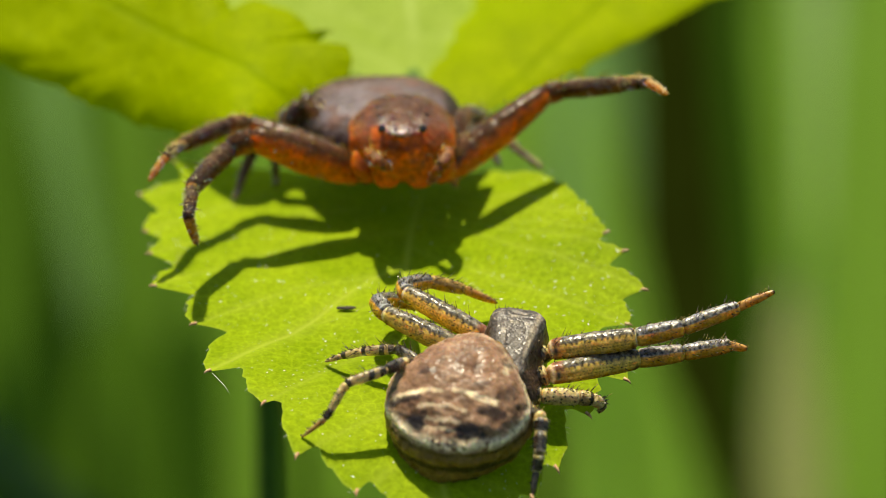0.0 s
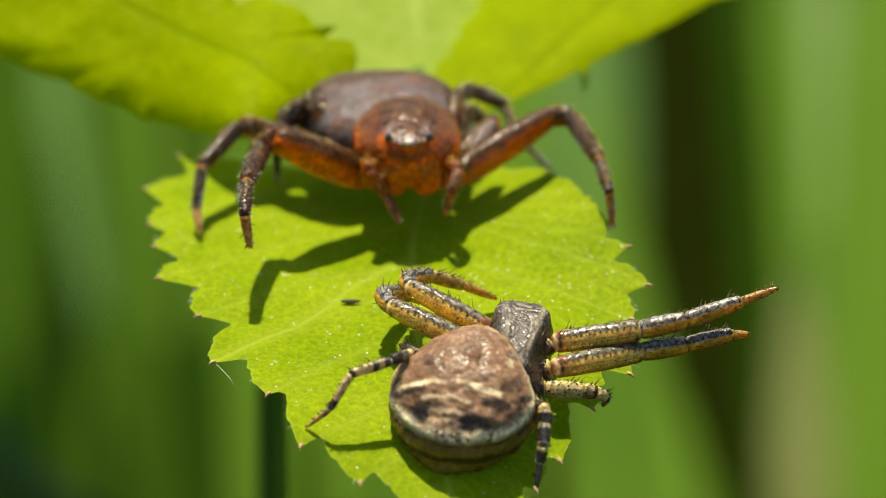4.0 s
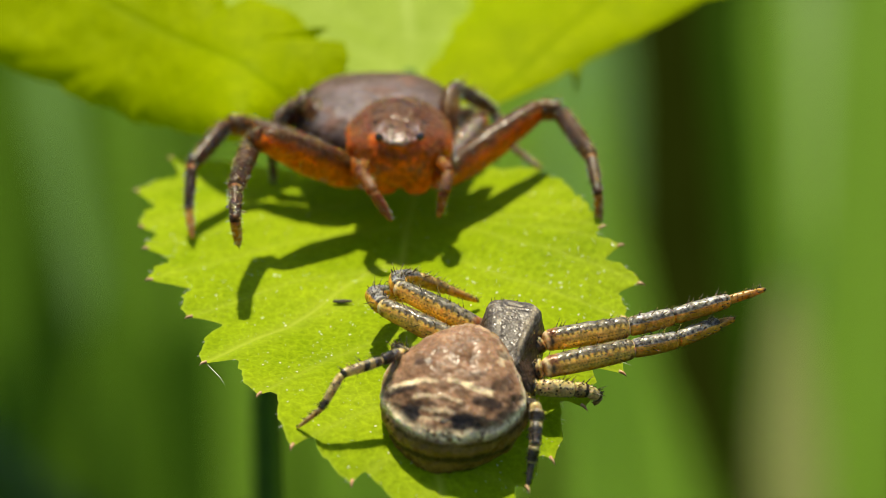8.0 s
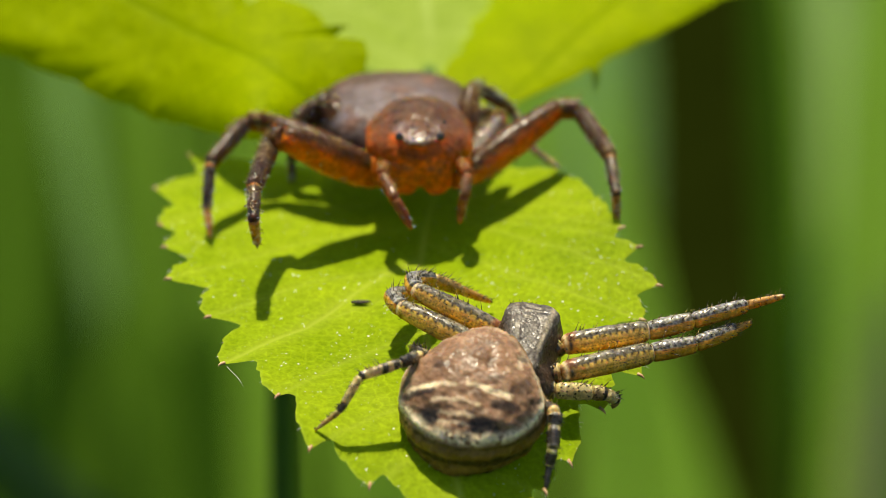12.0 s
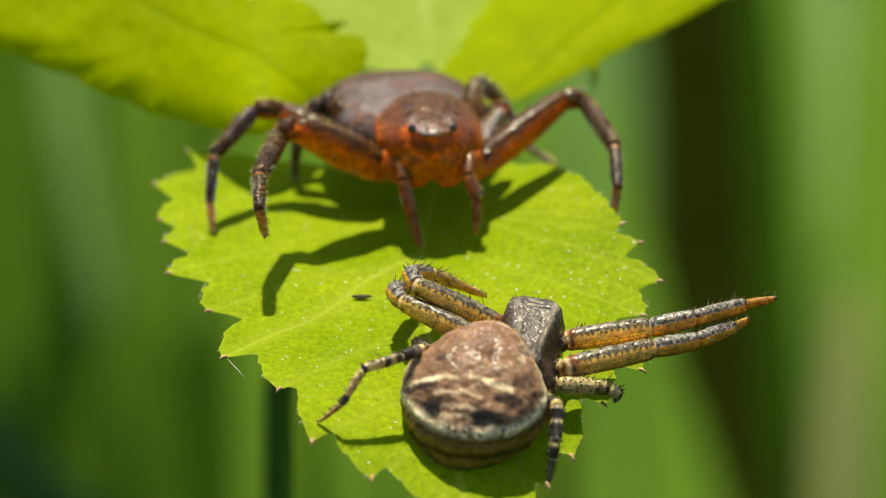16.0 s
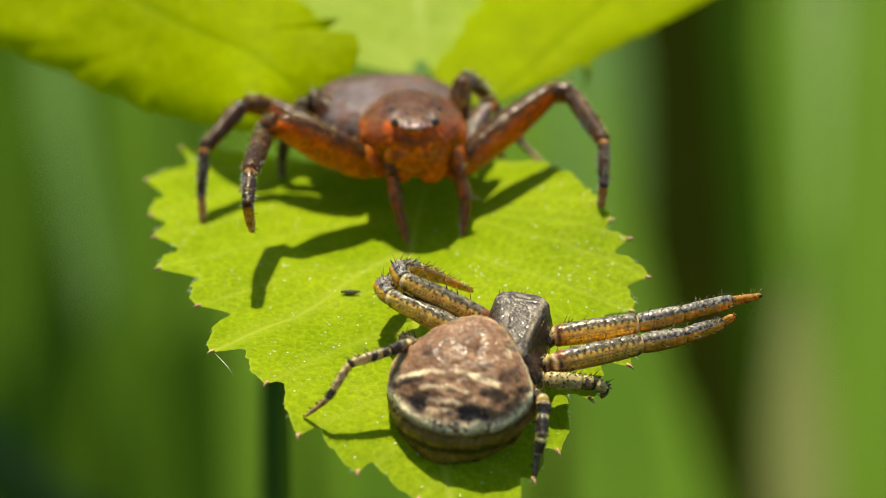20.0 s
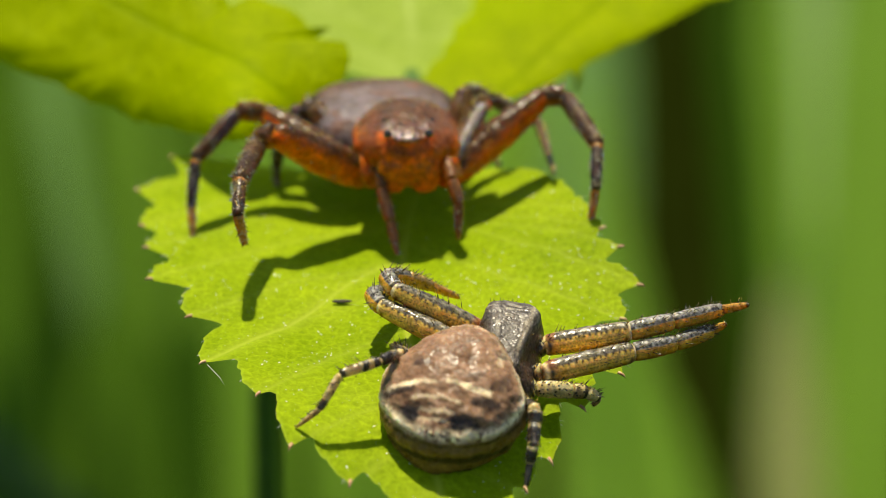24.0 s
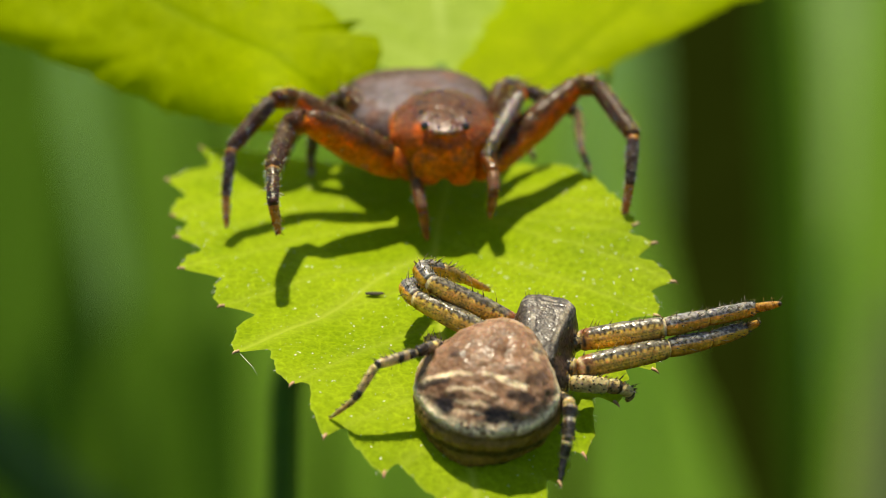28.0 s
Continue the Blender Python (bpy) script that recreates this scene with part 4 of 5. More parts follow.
def paint_of(base, back, back_from, dark=(0.02, 0.016, 0.014), dots=0.0, bands=(), end=None, start=None, wide=0.35, ragged=0.7, turn=0.0):
    """Limb paint: base colour, another along the back, small dark dots, dark rings at places along the limb."""
    def paint(s, up, side, n1, n2):
        up = math.cos(radians(turn)) * up + math.sin(radians(turn)) * side
        c = np.tile(np.array(base, float), (len(s), 1)) * (1 + 0.35 * n1)[:, None]
        c = blend(c, back, smooth(up + ragged * wide * n1, back_from, back_from + wide))
        for at, broad in bands:
            c = blend(c, dark, 0.95 * (1 - smooth(np.abs(s - at + 0.03 * n1), broad * 0.7, broad)))
        if end is not None:
            c = blend(c, end, smooth(s, 0.9, 0.97))
        if start is not None:
            c = blend(c, start, 1 - smooth(s + 0.04 * n1, 0.06, 0.14))
        return np.column_stack([c, np.clip(dots * 5.5, 0, 1) * (1 - smooth(s, 0.88, 0.93))])
    return paint


def striped(side, back, count, base=False, joint=True, wide=0.77, rows=3, dark=(0.02, 0.016, 0.014), rust=(0.34, 0.09, 0.012), ring=(0.72, 0.58, 0.36)):
    """Paint of a long yellow limb: a grey stripe along the back, rows of fine dark dots beside it and along the flank, pale rings and rusty marks at the joints."""
    def paint(s, up, flank, n1, n2):
        c = np.tile(np.array(side, float), (len(s), 1)) * (1 + 0.22 * n1 + 0.15 * n2)[:, None]
        # underside toned down and a paler shine streak: light painted along the limb
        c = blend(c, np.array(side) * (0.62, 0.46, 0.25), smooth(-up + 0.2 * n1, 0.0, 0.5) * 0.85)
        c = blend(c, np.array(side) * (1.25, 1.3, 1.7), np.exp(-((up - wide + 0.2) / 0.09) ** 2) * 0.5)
        c = blend(c, np.array(back) * (1 + 1.3 * np.clip(n2, -0.6, 0.8))[:, None], smooth(up + 0.05 * n1, wide, wide + 0.1))
        for j, (at, broad, deep, often) in enumerate(((0.78, 0.085, 0.95, 0.7), (0.36, 0.03, 0.75, 1.3), (0.12, 0.04, 0.9, 1.1))[:rows]):
            phase = (s * count * often + 0.37 * j + 0.45 * n1 + 0.3 * np.sign(flank)) % 1.0
            dash = np.exp(-((phase - 0.5) / 0.2) ** 2) * np.exp(-((up - at + 0.03 * n1) / broad) ** 2)
            c = blend(c, dark, np.clip(1.4 * deep * dash, 0, 0.92))
        if base:
            c = blend(c, rust, (1 - smooth(s + 0.04 * n1, 0.13, 0.2)) * 0.5)
            c = blend(c, dark, np.exp(-((s - 0.085) / 0.03) ** 2) * smooth(np.abs(up - 0.25), 0.9, 0.2))
            c = blend(c, ring, np.exp(-((s - 0.035) / 0.018) ** 2))
        if joint:
            c = blend(c, (0.09, 0.02, 0.006), np.exp(-((s - 0.925) / 0.03) ** 2) * smooth(-up, -0.3, 0.15) * 0.9)
            c = blend(c, ring, smooth(s, 0.955, 0.975) * 0.9)
        return np.column_stack([c, np.zeros(len(s))])
    return paint


STOUT = {"leg": (0.8, 1.12, 1.18, 1.0, 0.74), "patella": (0.7, 0.76, 0.66), "tibia": (0.6, 0.66, 0.62, 0.54), "metatarsus": (0.46, 0.42, 0.36), "tarsus": (0.33, 0.30, 0.26, 0.15)}
LANKY = {"leg": (0.85, 1.05, 1.1, 1.0, 0.85), "patella": (0.82, 0.95, 0.92, 0.82), "tibia": (0.74, 0.84, 0.8, 0.7), "metatarsus": (0.66, 0.66, 0.54), "tarsus": (0.46, 0.42, 0.34, 0.16)}
REACHING = {"leg": (0.8, 0.92, 0.95), "patella": (0.98, 1.1, 1.12, 1.08, 0.98), "tibia": (0.88, 0.97, 0.92, 0.8), "metatarsus": (0.76, 0.82, 0.78, 0.66), "tarsus": (0.46, 0.42, 0.36, 0.2)}


# -- the brown spider that faces the camera --
ORG = np.array([-1.66, 2.6, 0.42])
rear = new("crab_spider")
rear.location = spot(*ORG)
tagged(rear, "reddish brown crab spider crouching on the leaf with spread front legs", "spider")

d, f = ball(70, 90)
v = np.sign(d) * np.abs(d) ** 0.88 * (2.82, 2.85, 1.42)
v[:, 0] *= 1 + 0.10 * d[:, 1]
v[:, 2] += 0.15 * np.clip(d[:, 2], 0, 1) * (1 - d[:, 1] ** 2)
v += d * (0.05 * fuzz(v, 0.9) + 0.035 * np.sin(v[:, 1] * 5.0) * smooth(-d[:, 2], -0.5, 0.5))[:, None]
n1, n2 = fuzz(v, 0.9), fuzz(v + 5, 3.5)
c = np.tile((0.085, 0.05, 0.036), (len(v), 1)) * (1 + 0.25 * n1 + 0.2 * n2)[:, None]
# upper front: grey-violet sky sheen painted into the coat
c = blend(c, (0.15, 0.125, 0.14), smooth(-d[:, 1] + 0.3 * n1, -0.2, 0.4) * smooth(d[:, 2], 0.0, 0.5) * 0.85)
c = blend(c, (0.13, 0.055, 0.028), smooth(n1 - 0.3 * d[:, 1], 0.15, 0.6) * 0.7)
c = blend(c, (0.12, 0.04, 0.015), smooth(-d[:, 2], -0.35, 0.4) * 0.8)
# flanks darkened: the shade on the sides is put into the coat
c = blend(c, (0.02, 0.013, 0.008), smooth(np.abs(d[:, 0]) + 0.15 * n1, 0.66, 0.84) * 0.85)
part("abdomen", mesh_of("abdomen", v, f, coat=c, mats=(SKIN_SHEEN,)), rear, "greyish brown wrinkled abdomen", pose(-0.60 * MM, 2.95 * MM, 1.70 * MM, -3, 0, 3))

d, f = ball(60, 70)
box = np.sign(d) * np.abs(d) ** 0.8
v = box * (1.72, 1.95, 1.22)
v[:, 0] *= 1 - 0.22 * smooth(-d[:, 1], 0.1, 1.0)
v[:, 2] += 0.25 * smooth(-d[:, 1], 0.2, 0.9) * smooth(d[:, 2], -0.2, 0.6)
v[:, 0] *= 1.03 - 0.40 * smooth(v[:, 2], 0.2, 1.5)
v += d * (0.05 * fuzz(v, 1.6) + 0.03 * fuzz(v, 5.0))[:, None]
brow = np.exp(-((v[:, 2] - 1.02) / 0.11) ** 2 - (v[:, 0] / 0.95) ** 4) * smooth(-d[:, 1], 0.2, 0.6)
v += np.outer(brow, (0, -0.15, 0.03))
n1, n2 = fuzz(v, 1.3), fuzz(v + 3, 5.0)
c = np.tile((0.60, 0.125, 0.005), (len(v), 1)) * (1 + 0.35 * n1 + 0.45 * n2)[:, None]
# brighter orange low on the face: glow off the leaf painted in
c = blend(c, (0.70, 0.16, 0.006), smooth(-v[:, 2] + 0.35 * n1, -0.3, 0.6) * 0.75)
c = blend(c, (0.060, 0.032, 0.015), smooth(v[:, 2] + 0.25 * n1 + 0.45 * smooth(d[:, 1], -0.7, 0.1), 0.78, 1.08) * 0.95)
c = blend(c, (0.12, 0.07, 0.028), np.exp(-((v[:, 2] - 1.38) / 0.12) ** 2 - (v[:, 0] / 0.6) ** 2) * smooth(-d[:, 1], -0.2, 0.3) * 0.7)
c = blend(c, (0.13, 0.045, 0.016), smooth(np.abs(v[:, 0]) + 0.2 * n1, 0.75, 1.1) * smooth(v[:, 2], 0.1, 0.6) * 0.85)
face = smooth(-d[:, 1], 0.3, 0.7)
c = blend(c, (0.10, 0.018, 0.009), np.exp(-((v[:, 2] - 0.52 - 0.22 * np.abs(v[:, 0]) + 0.1 * n1) / 0.15) ** 2 - (v[:, 0] / 0.8) ** 4) * face * 0.8)
# silvery highlight along the eye row, painted into the coat
c = blend(c, (0.46, 0.40, 0.42), np.exp(-((v[:, 2] - 1.05) / 0.075) ** 2 - (v[:, 0] / 0.8) ** 6) * smooth(-d[:, 1], 0.1, 0.4) * smooth(n2, -0.5, 0.1) * 0.85)
c = blend(c, (0.30, 0.12, 0.09), np.exp(-((v[:, 2] - 0.10) / 0.10) ** 2 - ((np.abs(v[:, 0]) - 0.42) / 0.2) ** 2) * face * 0.6)
part("cephalothorax", mesh_of("cephalothorax", v, f, coat=c, mats=(SKIN_HEAD,)), rear, "glossy orange-brown head and chest", pose(0.2 * MM, -0.45 * MM, 2.5 * MM, 6, 0, 0))
for sx in (-1, 1):
    d, f = ball(26, 26)
    v = np.sign(d) * np.abs(d) ** 0.6 * (0.54, 0.32, 0.70)
    v[:, 0] *= 1 - 0.25 * smooth(-d[:, 2], 0, 1)
    v += d * (0.03 * fuzz(v, 2.5))[:, None]
    c = np.tile((0.60, 0.12, 0.006), (len(v), 1)) * (1 + 0.5 * fuzz(v, 2.0) + 0.4 * fuzz(v, 6.0))[:, None]
    c = blend(c, (0.36, 0.17, 0.13), np.exp(-((v[:, 2] - 0.42) / 0.16) ** 2 - (v[:, 0] / 0.25) ** 2) * 0.7)
    part("chelicera", mesh_of("chelicera", v, f, coat=c, mats=(SKIN_GLOSSY,)), rear, "", pose((0.24 + 0.52 * sx) * MM, -1.92 * MM, 1.98 * MM, 8, -3 * sx, 0))
    d, f = ball(26, 26)
    v = d * (0.48, 0.6, 0.62)
    v += d * (0.05 * fuzz(v, 2.0))[:, None]
    c = np.tile((0.50, 0.105, 0.006), (len(v), 1)) * (1 + 0.5 * fuzz(v, 2.2) + 0.3 * fuzz(v, 6.0))[:, None]
    part("maxilla", mesh_of("maxilla", v, f, coat=c, mats=(SKIN_GLOSSY,)), rear, "orange palp base", pose((0.24 + 1.28 * sx) * MM, -1.30 * MM, 1.85 * MM, 0, 14 * sx, 0))
    for ex, ez, r in ((0.22, 3.40, 0.06), (0.68, 3.42, 0.14), (0.26, 3.72, 0.04), (0.80, 3.78, 0.06)):
        d, f = ball(12, 12)
        part("eye", mesh_of("eye", d * r, f, mats=(EYE,)), rear, "", pose((0.23 + ex * sx) * MM, (-2.24 + 0.25 * ex + (ez - 3.45) * 0.9) * MM, ez * MM))
# BROWN is a bright amber: glow through the thighs put into their colour
BROWN, GREYB, ORANGE, DARK = (0.56, 0.135, 0.004), (0.06, 0.026, 0.010), (0.32, 0.085, 0.006), (0.13, 0.052, 0.015)
REAR_PAINT = {
    "patella": paint_of(ORANGE, GREYB, -0.1, wide=0.9, ragged=0.3), "tibia": paint_of((0.15, 0.05, 0.01), (0.05, 0.028, 0.017), -0.1, wide=0.8, ragged=0.4),
    "metatarsus": paint_of((0.085, 0.038, 0.016), (0.05, 0.028, 0.018), 0.2, bands=((0.8, 0.10),), start=(0.34, 0.15, 0.04)), "tarsus": paint_of((0.46, 0.19, 0.03), (0.40, 0.19, 0.05), 0.5)}
REAR_REF = (0.0, -0.45, 0.9)
# hind patellae and thighs darkened: shade beside the abdomen put into them
DULL_FEET = {"metatarsus": paint_of((0.10, 0.05, 0.026), (0.075, 0.042, 0.028), 0.2), "tarsus": paint_of((0.11, 0.06, 0.035), (0.09, 0.055, 0.035), 0.5), "patella": paint_of((0.07, 0.03, 0.012), (0.045, 0.026, 0.016), 0.0)}
# R2: the grey along the tibia's back is sky sheen painted in
LEG_PAINT = {"R2": {"tibia": paint_of((0.24, 0.10, 0.035), (0.17, 0.15, 0.15), 0.15, wide=0.5, ragged=0.5), "metatarsus": paint_of((0.05, 0.035, 0.025), (0.03, 0.025, 0.02), 0.2)},
             "R3": DULL_FEET, "R4": DULL_FEET, "L3": DULL_FEET, "L4": DULL_FEET}
WIDE = {"L1": 0.55, "L2": 0.46, "R1": 0.49, "R2": 0.38, "R3": 0.38, "R4": 0.38, "L3": 0.48, "L4": 0.44}
rear_legs = {k: make_leg(rear, "leg", REAR[k][8], WIDE[k], {**REAR_PAINT, **LEG_PAINT.get(k, {}), "leg": paint_of(BROWN if k[1] in "12" else DARK, GREYB, -0.05, wide=0.6, ragged=0.35, turn=40 if k[0] == "L" else -40)}, SKIN_GLOSSY, REAR_REF, 3 + i, "", 0.13, 70, 0.16, shapes=STOUT) for i, k in enumerate(WIDE)}
PALP_PAINT = {"leg": paint_of((0.22, 0.055, 0.006), (0.15, 0.06, 0.02), 0.4), "patella": paint_of((0.26, 0.075, 0.012), (0.16, 0.08, 0.045), 0.3), "tarsus": paint_of((0.2, 0.08, 0.03), DARK, 0.4)}
rear_palps = {k: make_leg(rear, "pedipalp", REAR[k][8], 0.24, PALP_PAINT, SKIN_GLOSSY, (0, 0.3, 1), 30 + i, "", 0.2, 24, 0.18, ("leg", "patella", "tarsus"), {"leg": (0.8, 1.0, 0.9), "patella": (0.85, 0.95, 0.8), "tarsus": (0.75, 0.75, 0.6, 0.25)}) for i, k in enumerate(("PL", "PR"))}

# -- the mottled spider seen from behind --
FORG = np.array([1.170, -8.859, -0.741])
front = new("crab_spider")
front.location = spot(*FORG)
tagged(front, "mottled brown and cream crab spider with long banded legs", "spider")
d, f = ball(150, 190)
v = np.sign(d) * np.abs(d) ** (1.0, 1.0, 0.84) * (2.32, 2.5, 1.56)
v[:, 0] *= (1 - 0.32 * smooth(d[:, 1], 0.0, 1.0)) * (1 - 0.10 * smooth(-d[:, 1], 0.3, 1.0))
v += np.outer(np.exp(-((d[:, 1] + 0.9) / 0.25) ** 2 - (d[:, 0] / 0.25) ** 2) * smooth(-d[:, 2], -0.1, 0.3), (0, -0.25, -0.05))
level = d[:, 2] - 0.24 * np.clip(-d[:, 1], 0, 1) + 0.24 * d[:, 0] ** 2
folds = np.sin(level * 17 + 0.6 * d[:, 1]) * smooth(-level, -0.33, -0.2)
wr = fuzz(v, 1.6)
n1, n2, n3 = fuzz(v, 1.1), fuzz(v + 4, 3.2), fuzz(v + 9, 9.0)
v += d * (0.06 * wr + 0.04 * n2 + 0.005 * n3 + 0.028 * folds + 0.03 * np.exp(-((level - 0.43) / 0.07) ** 2) * smooth(-d[:, 1], -0.5, 0.0))[:, None]
XY = np.stack([v[:, 0] + 0.07 * n2 + 0.05 * n3, v[:, 1] + 0.08 * n1 + 0.05 * n2 + 0.04 * n3], -1)
# cross wrinkles in colour only: their light and dark are painted
ripple = np.sin(v[:, 1] * 15 + 2.2 * n1 + 3.0 * np.abs(v[:, 0]) ** 2 * 0.4) * smooth(-v[:, 1], 0.1, 0.5) * (1 - smooth(np.abs(v[:, 0]), 0.7, 1.3))
c = np.tile((0.235, 0.132, 0.078), (len(v), 1)) * (1 + 0.3 * n1 + 0.18 * n2 + 0.08 * n3 + 0.16 * ripple)[:, None]
c = blend(c, (0.33, 0.225, 0.15), smooth(n2 + 0.3 * n1, 0.12, 0.4) * 0.45)
c = blend(c, (0.10, 0.055, 0.03), smooth(fuzz(v + 15, 2.2), 0.2, 0.5) * 0.6)
cream, dark = np.array((0.95, 0.80, 0.54)), np.array((0.022, 0.017, 0.017))
top = smooth(level, 0.30, 0.42)


def mark(a, b, wide):
    """A streak or blot between two places on the back."""
    return 1 - smooth(near_line(XY, a, b)[0], wide * 0.55, wide * 1.25)


for a, e, w, k in (((-1.75, -0.82), (-0.85, -0.55), 0.11, 0.7), ((-0.85, -0.55), (-0.25, -0.36), 0.08, 0.5), ((0.15, -0.26), (0.66, -0.24), 0.08, 0.55), ((0.66, -0.24), (1.4, -0.26), 0.11, 0.75),
                   ((-0.75, -1.05), (-0.05, -0.87), 0.06, 0.35), ((-0.05, -0.87), (0.7, -0.8), 0.06, 0.35), ((-0.5, -1.35), (0.6, -1.22), 0.07, 0.38), ((-0.4, -1.6), (0.5, -1.5), 0.06, 0.35),
                   ((1.35, 0.9), (1.2, 1.5), 0.08, 0.4)):
    c = blend(c, cream, mark(a, e, w) * top * k)
for a, e, w, k in (((-0.98, -1.58), (-0.66, -1.54), 0.27, 1.0), ((0.75, -1.42), (1.12, -1.34), 0.29, 1.0), ((-1.85, -0.97), (-0.95, -0.80), 0.13, 0.85), ((1.12, -0.60), (1.75, -0.50), 0.16, 0.8),
                   ((-1.9, -0.5), (-1.8, -0.7), 0.15, 0.6), ((-1.15, 0.08), (-0.75, 0.18), 0.11, 0.6), ((0.7, 0.18), (1.05, 0.32), 0.12, 0.55), ((1.25, 1.35), (1.3, 1.6), 0.12, 0.7), ((1.7, 0.1), (1.7, 0.4), 0.14, 0.6),
                   ((-0.1, 0.8), (0.1, 1.0), 0.14, 0.4), ((-0.45, -1.95), (-0.42, -1.85), 0.10, 0.85), ((0.5, -1.88), (0.52, -1.75), 0.12, 0.85)):
    c = blend(c, dark, mark(a, e, w) * top * k)
rim = np.exp(-((level - 0.425 - 0.03 * smooth(d[:, 1], -0.3, 0.8) - 0.05 * n1 - 0.03 * n2) / 0.08) ** 2) * (1 - 0.85 * smooth(d[:, 1] + 0.25 * n1, 0.45, 0.7)) * smooth(n3 + 0.8 * n2 + 0.4 * n1, -0.8, -0.1)
c = blend(c, cream, rim)
# olive belly, toned down and dark in its grooves: shade put into the colour
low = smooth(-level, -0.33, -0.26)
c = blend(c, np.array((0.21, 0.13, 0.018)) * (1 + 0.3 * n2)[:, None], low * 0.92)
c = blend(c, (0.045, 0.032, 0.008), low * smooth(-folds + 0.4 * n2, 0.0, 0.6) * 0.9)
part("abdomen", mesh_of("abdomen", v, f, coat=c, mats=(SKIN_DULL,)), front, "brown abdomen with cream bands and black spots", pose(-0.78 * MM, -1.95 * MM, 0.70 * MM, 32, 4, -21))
d, f = ball(110, 130)
box = np.sign(d) * np.abs(d) ** 0.38
v = box * (1.06, 1.66, 0.90)
high = smooth(v[:, 2], -0.5, 0.75)
v[:, 0] *= 1.05 - high * (0.20 + 0.30 * smooth(-v[:, 1], -1.3, 0.9))
v[:, 2] -= 0.22 * smooth(-v[:, 1], -0.6, 1.4) * high
v += d * (0.05 * fuzz(v, 1.4) + 0.010 * fuzz(v, 7.0))[:, None]
n1, n2 = fuzz(v, 1.6), fuzz(v + 3, 6.0)
crest = smooth(v[:, 2], 0.45, 0.66)
c = np.tile((0.05, 0.028, 0.017), (len(v), 1)) * (1 + 0.5 * n1 + 0.4 * n2)[:, None]
c = blend(c, (0.08, 0.068, 0.058), crest * (0.75 + 0.25 * smooth(n1, -0.3, 0.3)))
c = blend(c, (0.03, 0.024, 0.02), crest * smooth(fuzz(v + 8, 2.6), 0.0, 0.35) * 0.8)
c = blend(c, (0.20, 0.18, 0.155), crest * smooth(fuzz(v + 31, 7.0), 0.1, 0.4) * 0.6)
c = blend(c, (0.36, 0.31, 0.23), np.exp(-((v[:, 0] - 0.42 - 0.2 * smooth(v[:, 1], -0.6, 1.2) - 0.08 * n1) / 0.07) ** 2) * smooth(v[:, 2], 0.35, 0.6) * smooth(v[:, 1] + 0.4 * n2, -0.9, -0.3) * 0.75)
c = blend(c, (0.40, 0.36, 0.28), crest * smooth(fuzz(v + 21, 4.5), 0.45, 0.6) * 0.6)
c = blend(c, (0.26, 0.10, 0.03), smooth(v[:, 1], 1.35, 1.65) * smooth(np.abs(v[:, 0]), 0.45, 0.7) * 0.7)
head = part("cephalothorax", mesh_of("cephalothorax", v, f, coat=c, mats=(SKIN_GRAINY,)), front, "dark grey-brown head and chest", pose(0.84 * MM, 0.10 * MM, 1.34 * MM, 14, 6, -8))
rnd = random.Random(8)
vs, fs, base = [], [], 0
for i in range(28):
    x, rim = rnd.uniform(-0.78, 0.78), i % 3
    p0 = np.array((x, 1.52 - 0.2 * abs(x), 0.70)) if rim else np.array((math.copysign(0.72, x), rnd.uniform(-0.3, 1.3), 0.55))
    o = np.array((p0[0] * 0.6 + rnd.gauss(0, 0.15), 0.5 if rim else 0.1, 0.75 + rnd.gauss(0, 0.1)))
    o *= rnd.uniform(0.5, 1.1)
    v, f = sweep([p0, p0 + o * 0.08, p0 + o * 0.15 + (0, 0.03, 0)], (0.014, 0.010, 0.003), 5)
    vs.append(v)
    fs += [tuple(k + base for k in q) for q in f]
    base += len(v)
part("bristle_tuft", mesh_of("bristle_tuft", np.vstack(vs), fs, coat=np.tile((0.02, 0.018, 0.016), (base, 1)), mats=(SKIN_GLOSSY,)), head, "stiff dark bristles", kind="stuff")
YEL, GREY, PALE, BLK = (0.72, 0.47, 0.09), (0.15, 0.14, 0.12), (0.60, 0.47, 0.22), (0.02, 0.016, 0.014)
SILVER, AMBER = (0.185, 0.18, 0.17), (0.64, 0.33, 0.035)
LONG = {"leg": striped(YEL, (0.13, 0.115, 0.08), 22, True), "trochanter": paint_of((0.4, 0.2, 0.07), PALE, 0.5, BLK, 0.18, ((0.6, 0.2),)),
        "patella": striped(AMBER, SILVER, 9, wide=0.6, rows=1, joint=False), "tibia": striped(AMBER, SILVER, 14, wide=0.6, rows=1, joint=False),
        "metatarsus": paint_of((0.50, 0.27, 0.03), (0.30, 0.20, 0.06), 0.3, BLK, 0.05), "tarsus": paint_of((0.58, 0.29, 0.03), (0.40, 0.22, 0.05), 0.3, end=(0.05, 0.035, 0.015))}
SHORT = {"leg": paint_of(PALE, PALE, 0.5, BLK, 0.2, ((0.8, 0.12),)), "trochanter": paint_of(PALE, PALE, 0.5, BLK, 0.15), "patella": paint_of((0.3, 0.24, 0.14), GREY, 0.5, BLK, 0.1, ((0.75, 0.3),)),
         "tibia": paint_of(PALE, (0.36, 0.29, 0.15), 0.4, BLK, 0.08, ((0.12, 0.1), (0.4, 0.08), (0.95, 0.1))), "metatarsus": paint_of(PALE, PALE, 0.5, BLK, 0.05, ((0.85, 0.14),)), "tarsus": paint_of((0.34, 0.25, 0.13), PALE, 0.5)}
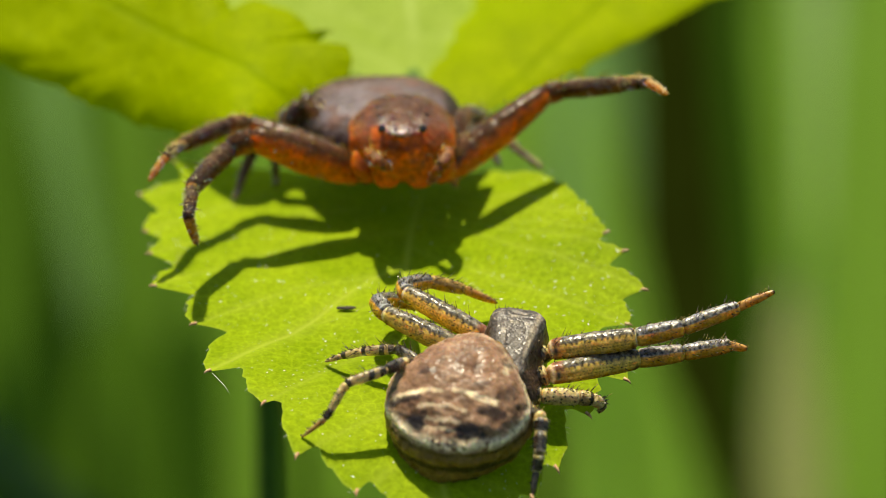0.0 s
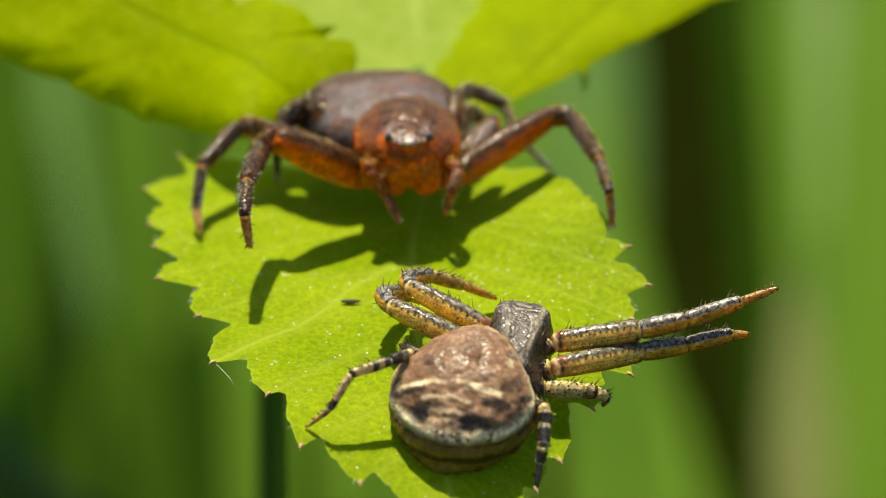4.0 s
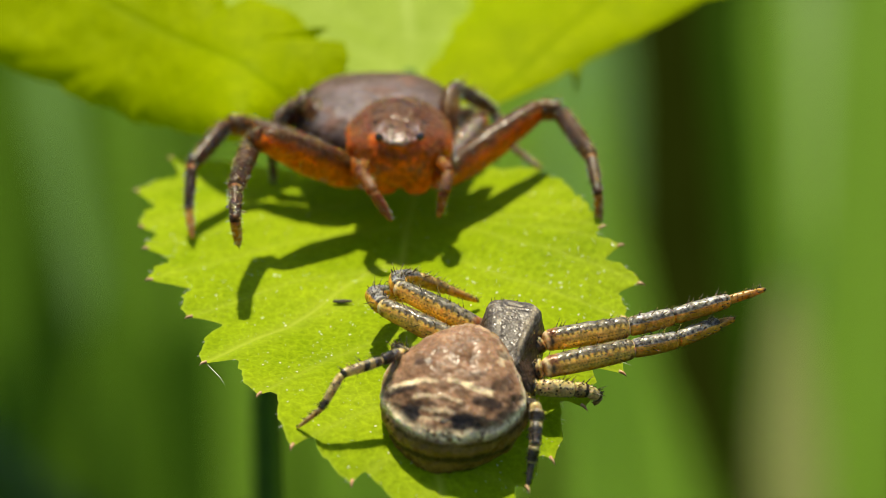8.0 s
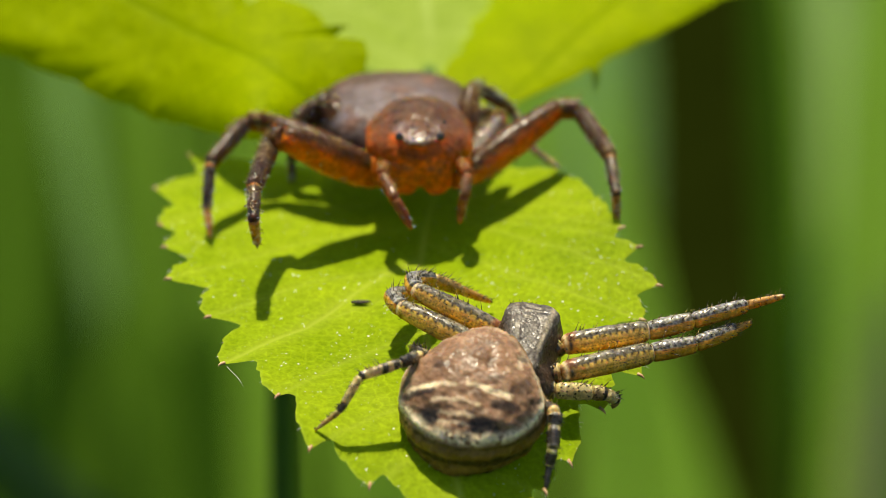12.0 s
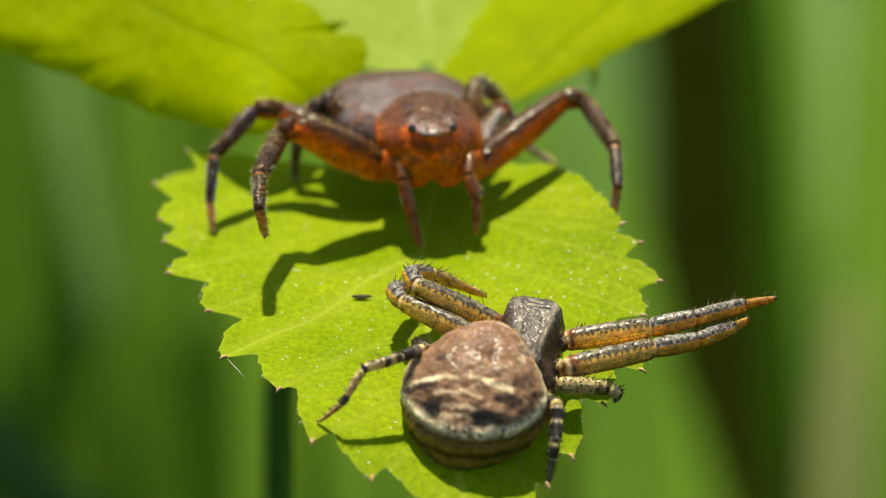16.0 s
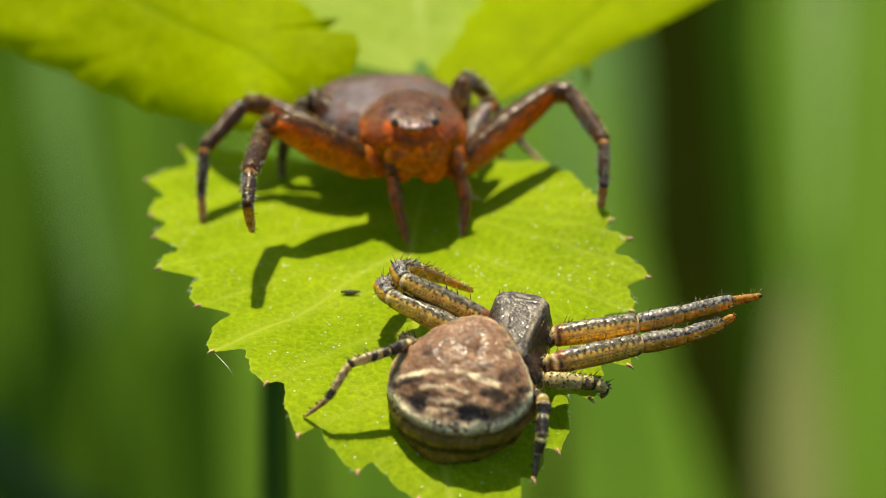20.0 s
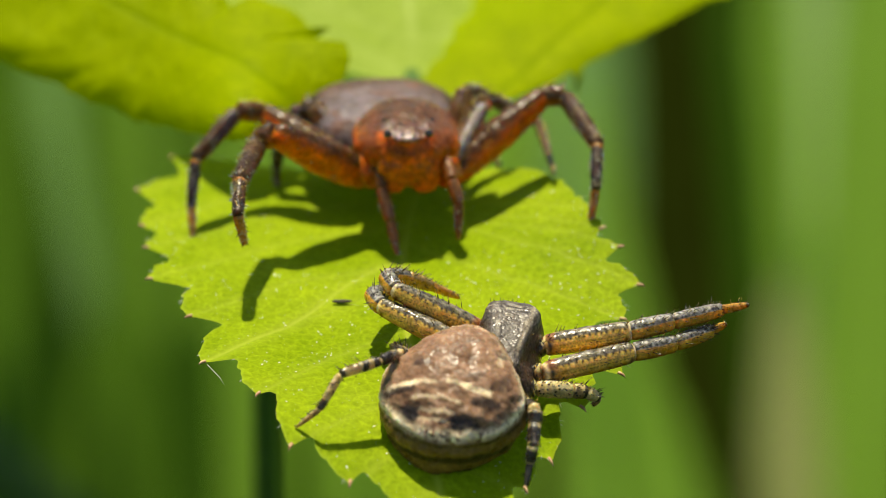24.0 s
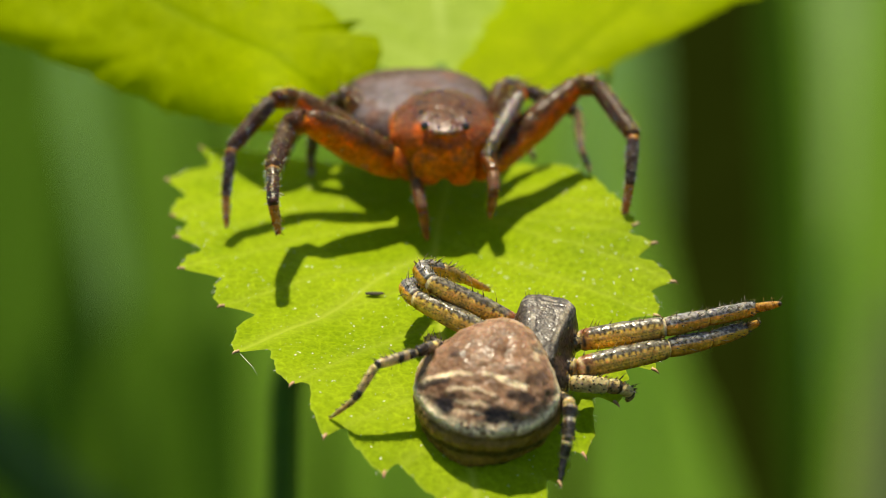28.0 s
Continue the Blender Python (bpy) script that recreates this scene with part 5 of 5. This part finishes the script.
AHEAD = {"leg": LONG["trochanter"], "patella": LONG["leg"], "tibia": LONG["patella"], "metatarsus": LONG["tibia"], "tarsus": LONG["tarsus"]}
SPEC = {"FL1": (0.33, LONG, LANKY), "FL2": (0.34, LONG, LANKY), "FL3": (0.20, SHORT, LANKY), "FL4": (0.20, SHORT, LANKY), "FR1": (0.335, AHEAD, REACHING), "FR2": (0.335, AHEAD, REACHING),
        "FR3": (0.29, {**SHORT, "leg": paint_of(PALE, PALE, 0.5, BLK, 0.14, ((0.82, 0.13),)), "patella": paint_of(PALE, PALE, 0.5, BLK, 0.1), "tibia": paint_of((0.3, 0.2, 0.09), PALE, 0.5, BLK, 0.1, ((0.85, 0.15),))}, LANKY),
        "FR4": (0.27, {**SHORT, "patella": paint_of(PALE, GREY, 0.6, BLK, 0.05, ((0.55, 0.4),)), "tibia": paint_of(PALE, GREY, 0.6, BLK, 0.05, ((0.55, 0.36),)), "metatarsus": paint_of(PALE, PALE, 0.5, BLK, 0.05, ((0.55, 0.4),)), "tarsus": paint_of((0.06, 0.05, 0.04), (0.1, 0.08, 0.06), 0.5)}, LANKY)}
FRONT_REF = (0.05, -0.15, 1.0)
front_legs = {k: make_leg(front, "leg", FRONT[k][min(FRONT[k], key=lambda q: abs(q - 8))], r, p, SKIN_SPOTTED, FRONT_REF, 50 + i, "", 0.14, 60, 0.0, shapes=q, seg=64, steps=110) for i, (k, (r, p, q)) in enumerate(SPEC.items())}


# ---- movement ----
PIVOT = spot(0, 9, 0)


def sway_at(t, x, y, z, rx, ry, rz):
    return turned(t) @ Matrix.Translation(PIVOT) @ pose(x * MM, y * MM, z * MM, rx, ry, rz) @ Matrix.Translation(-PIVOT)


def stance_at(t):
    """Shift and turn of the brown spider's body on the leaf."""
    cols = np.array(STANCE)
    x, z, pitch, yaw = (float(np.interp(t, cols[:, 0], cols[:, k])) for k in (1, 2, 3, 4))
    return pose(x * MM, 0, z * MM, pitch, 0, 0) @ pose(0, 0, 0, 0, 0, yaw)


def motions():
    """The leaf sways in the wind with all that sits on it; the spiders shift their legs."""
    for ob, place in ((plant, spot(*ROOT)), (fleck, spot(*FLECK)), (front, spot(*FORG))):
        walk(ob, [(row[0], sway_at(*row) @ Matrix.Translation(place)) for row in SWAY])

    # the dry blade and its neighbour bend over in the gusts
    gusts = [(0, 0.3), (3.5, 0.3), (5, 1.4), (6, 1.4), (7.5, 0.3), (9, 0.9), (10.3, 1.0), (11, 5.0), (15.4, 5.5), (16.2, 2.6), (18, 2.4), (19, 1.4), (20.4, 0.2), (27, 0.2), (28, 5.0)]
    for g, share in gusty:
        foot = g.location.copy()
        walk(g, [(t, Matrix.Translation(foot) @ pose(0, 0, 0, 0, share * a, 0)) for t, a in gusts])

    rows = []
    for row in SWAY:
        rows.append((row[0], sway_at(*row) @ Matrix.Translation(spot(*ORG)) @ stance_at(row[0])))
    walk(rear, rows)
    stances = [(0, 0), (0.12, 0), (0.52, 1), (1.2, 1), (1.5, 2), (3.5, 2), (5.5, 8), (11.5, 8), (13.5, 17), (17.0, 17), (20.0, 20), (21.5, 21.5), (28.0, 28)]
    for k in ("L1", "L2", "R1", "R2", "R3"):
        late = [(21.05, 20)] if k == "R3" else []
        key_leg(rear_legs[k], REAR[k], sorted(stances + late), REAR_REF)
    for k in ("PL", "PR"):
        key_leg(rear_palps[k], REAR[k], stances, (0, 0.3, 1))
    slow = [(0, 0), (1.0, 0), (8.0, 8), (17.0, 17), (28.0, 28)]
    for k in ("FL1", "FR1", "FR2"):
        key_leg(front_legs[k], FRONT[k], slow, FRONT_REF)
    key_leg(front_legs["FL4"], FRONT["FL4"], [(0, 0), (0.6, 0), (2.4, 8), (28.0, 8)], FRONT_REF)


motions()
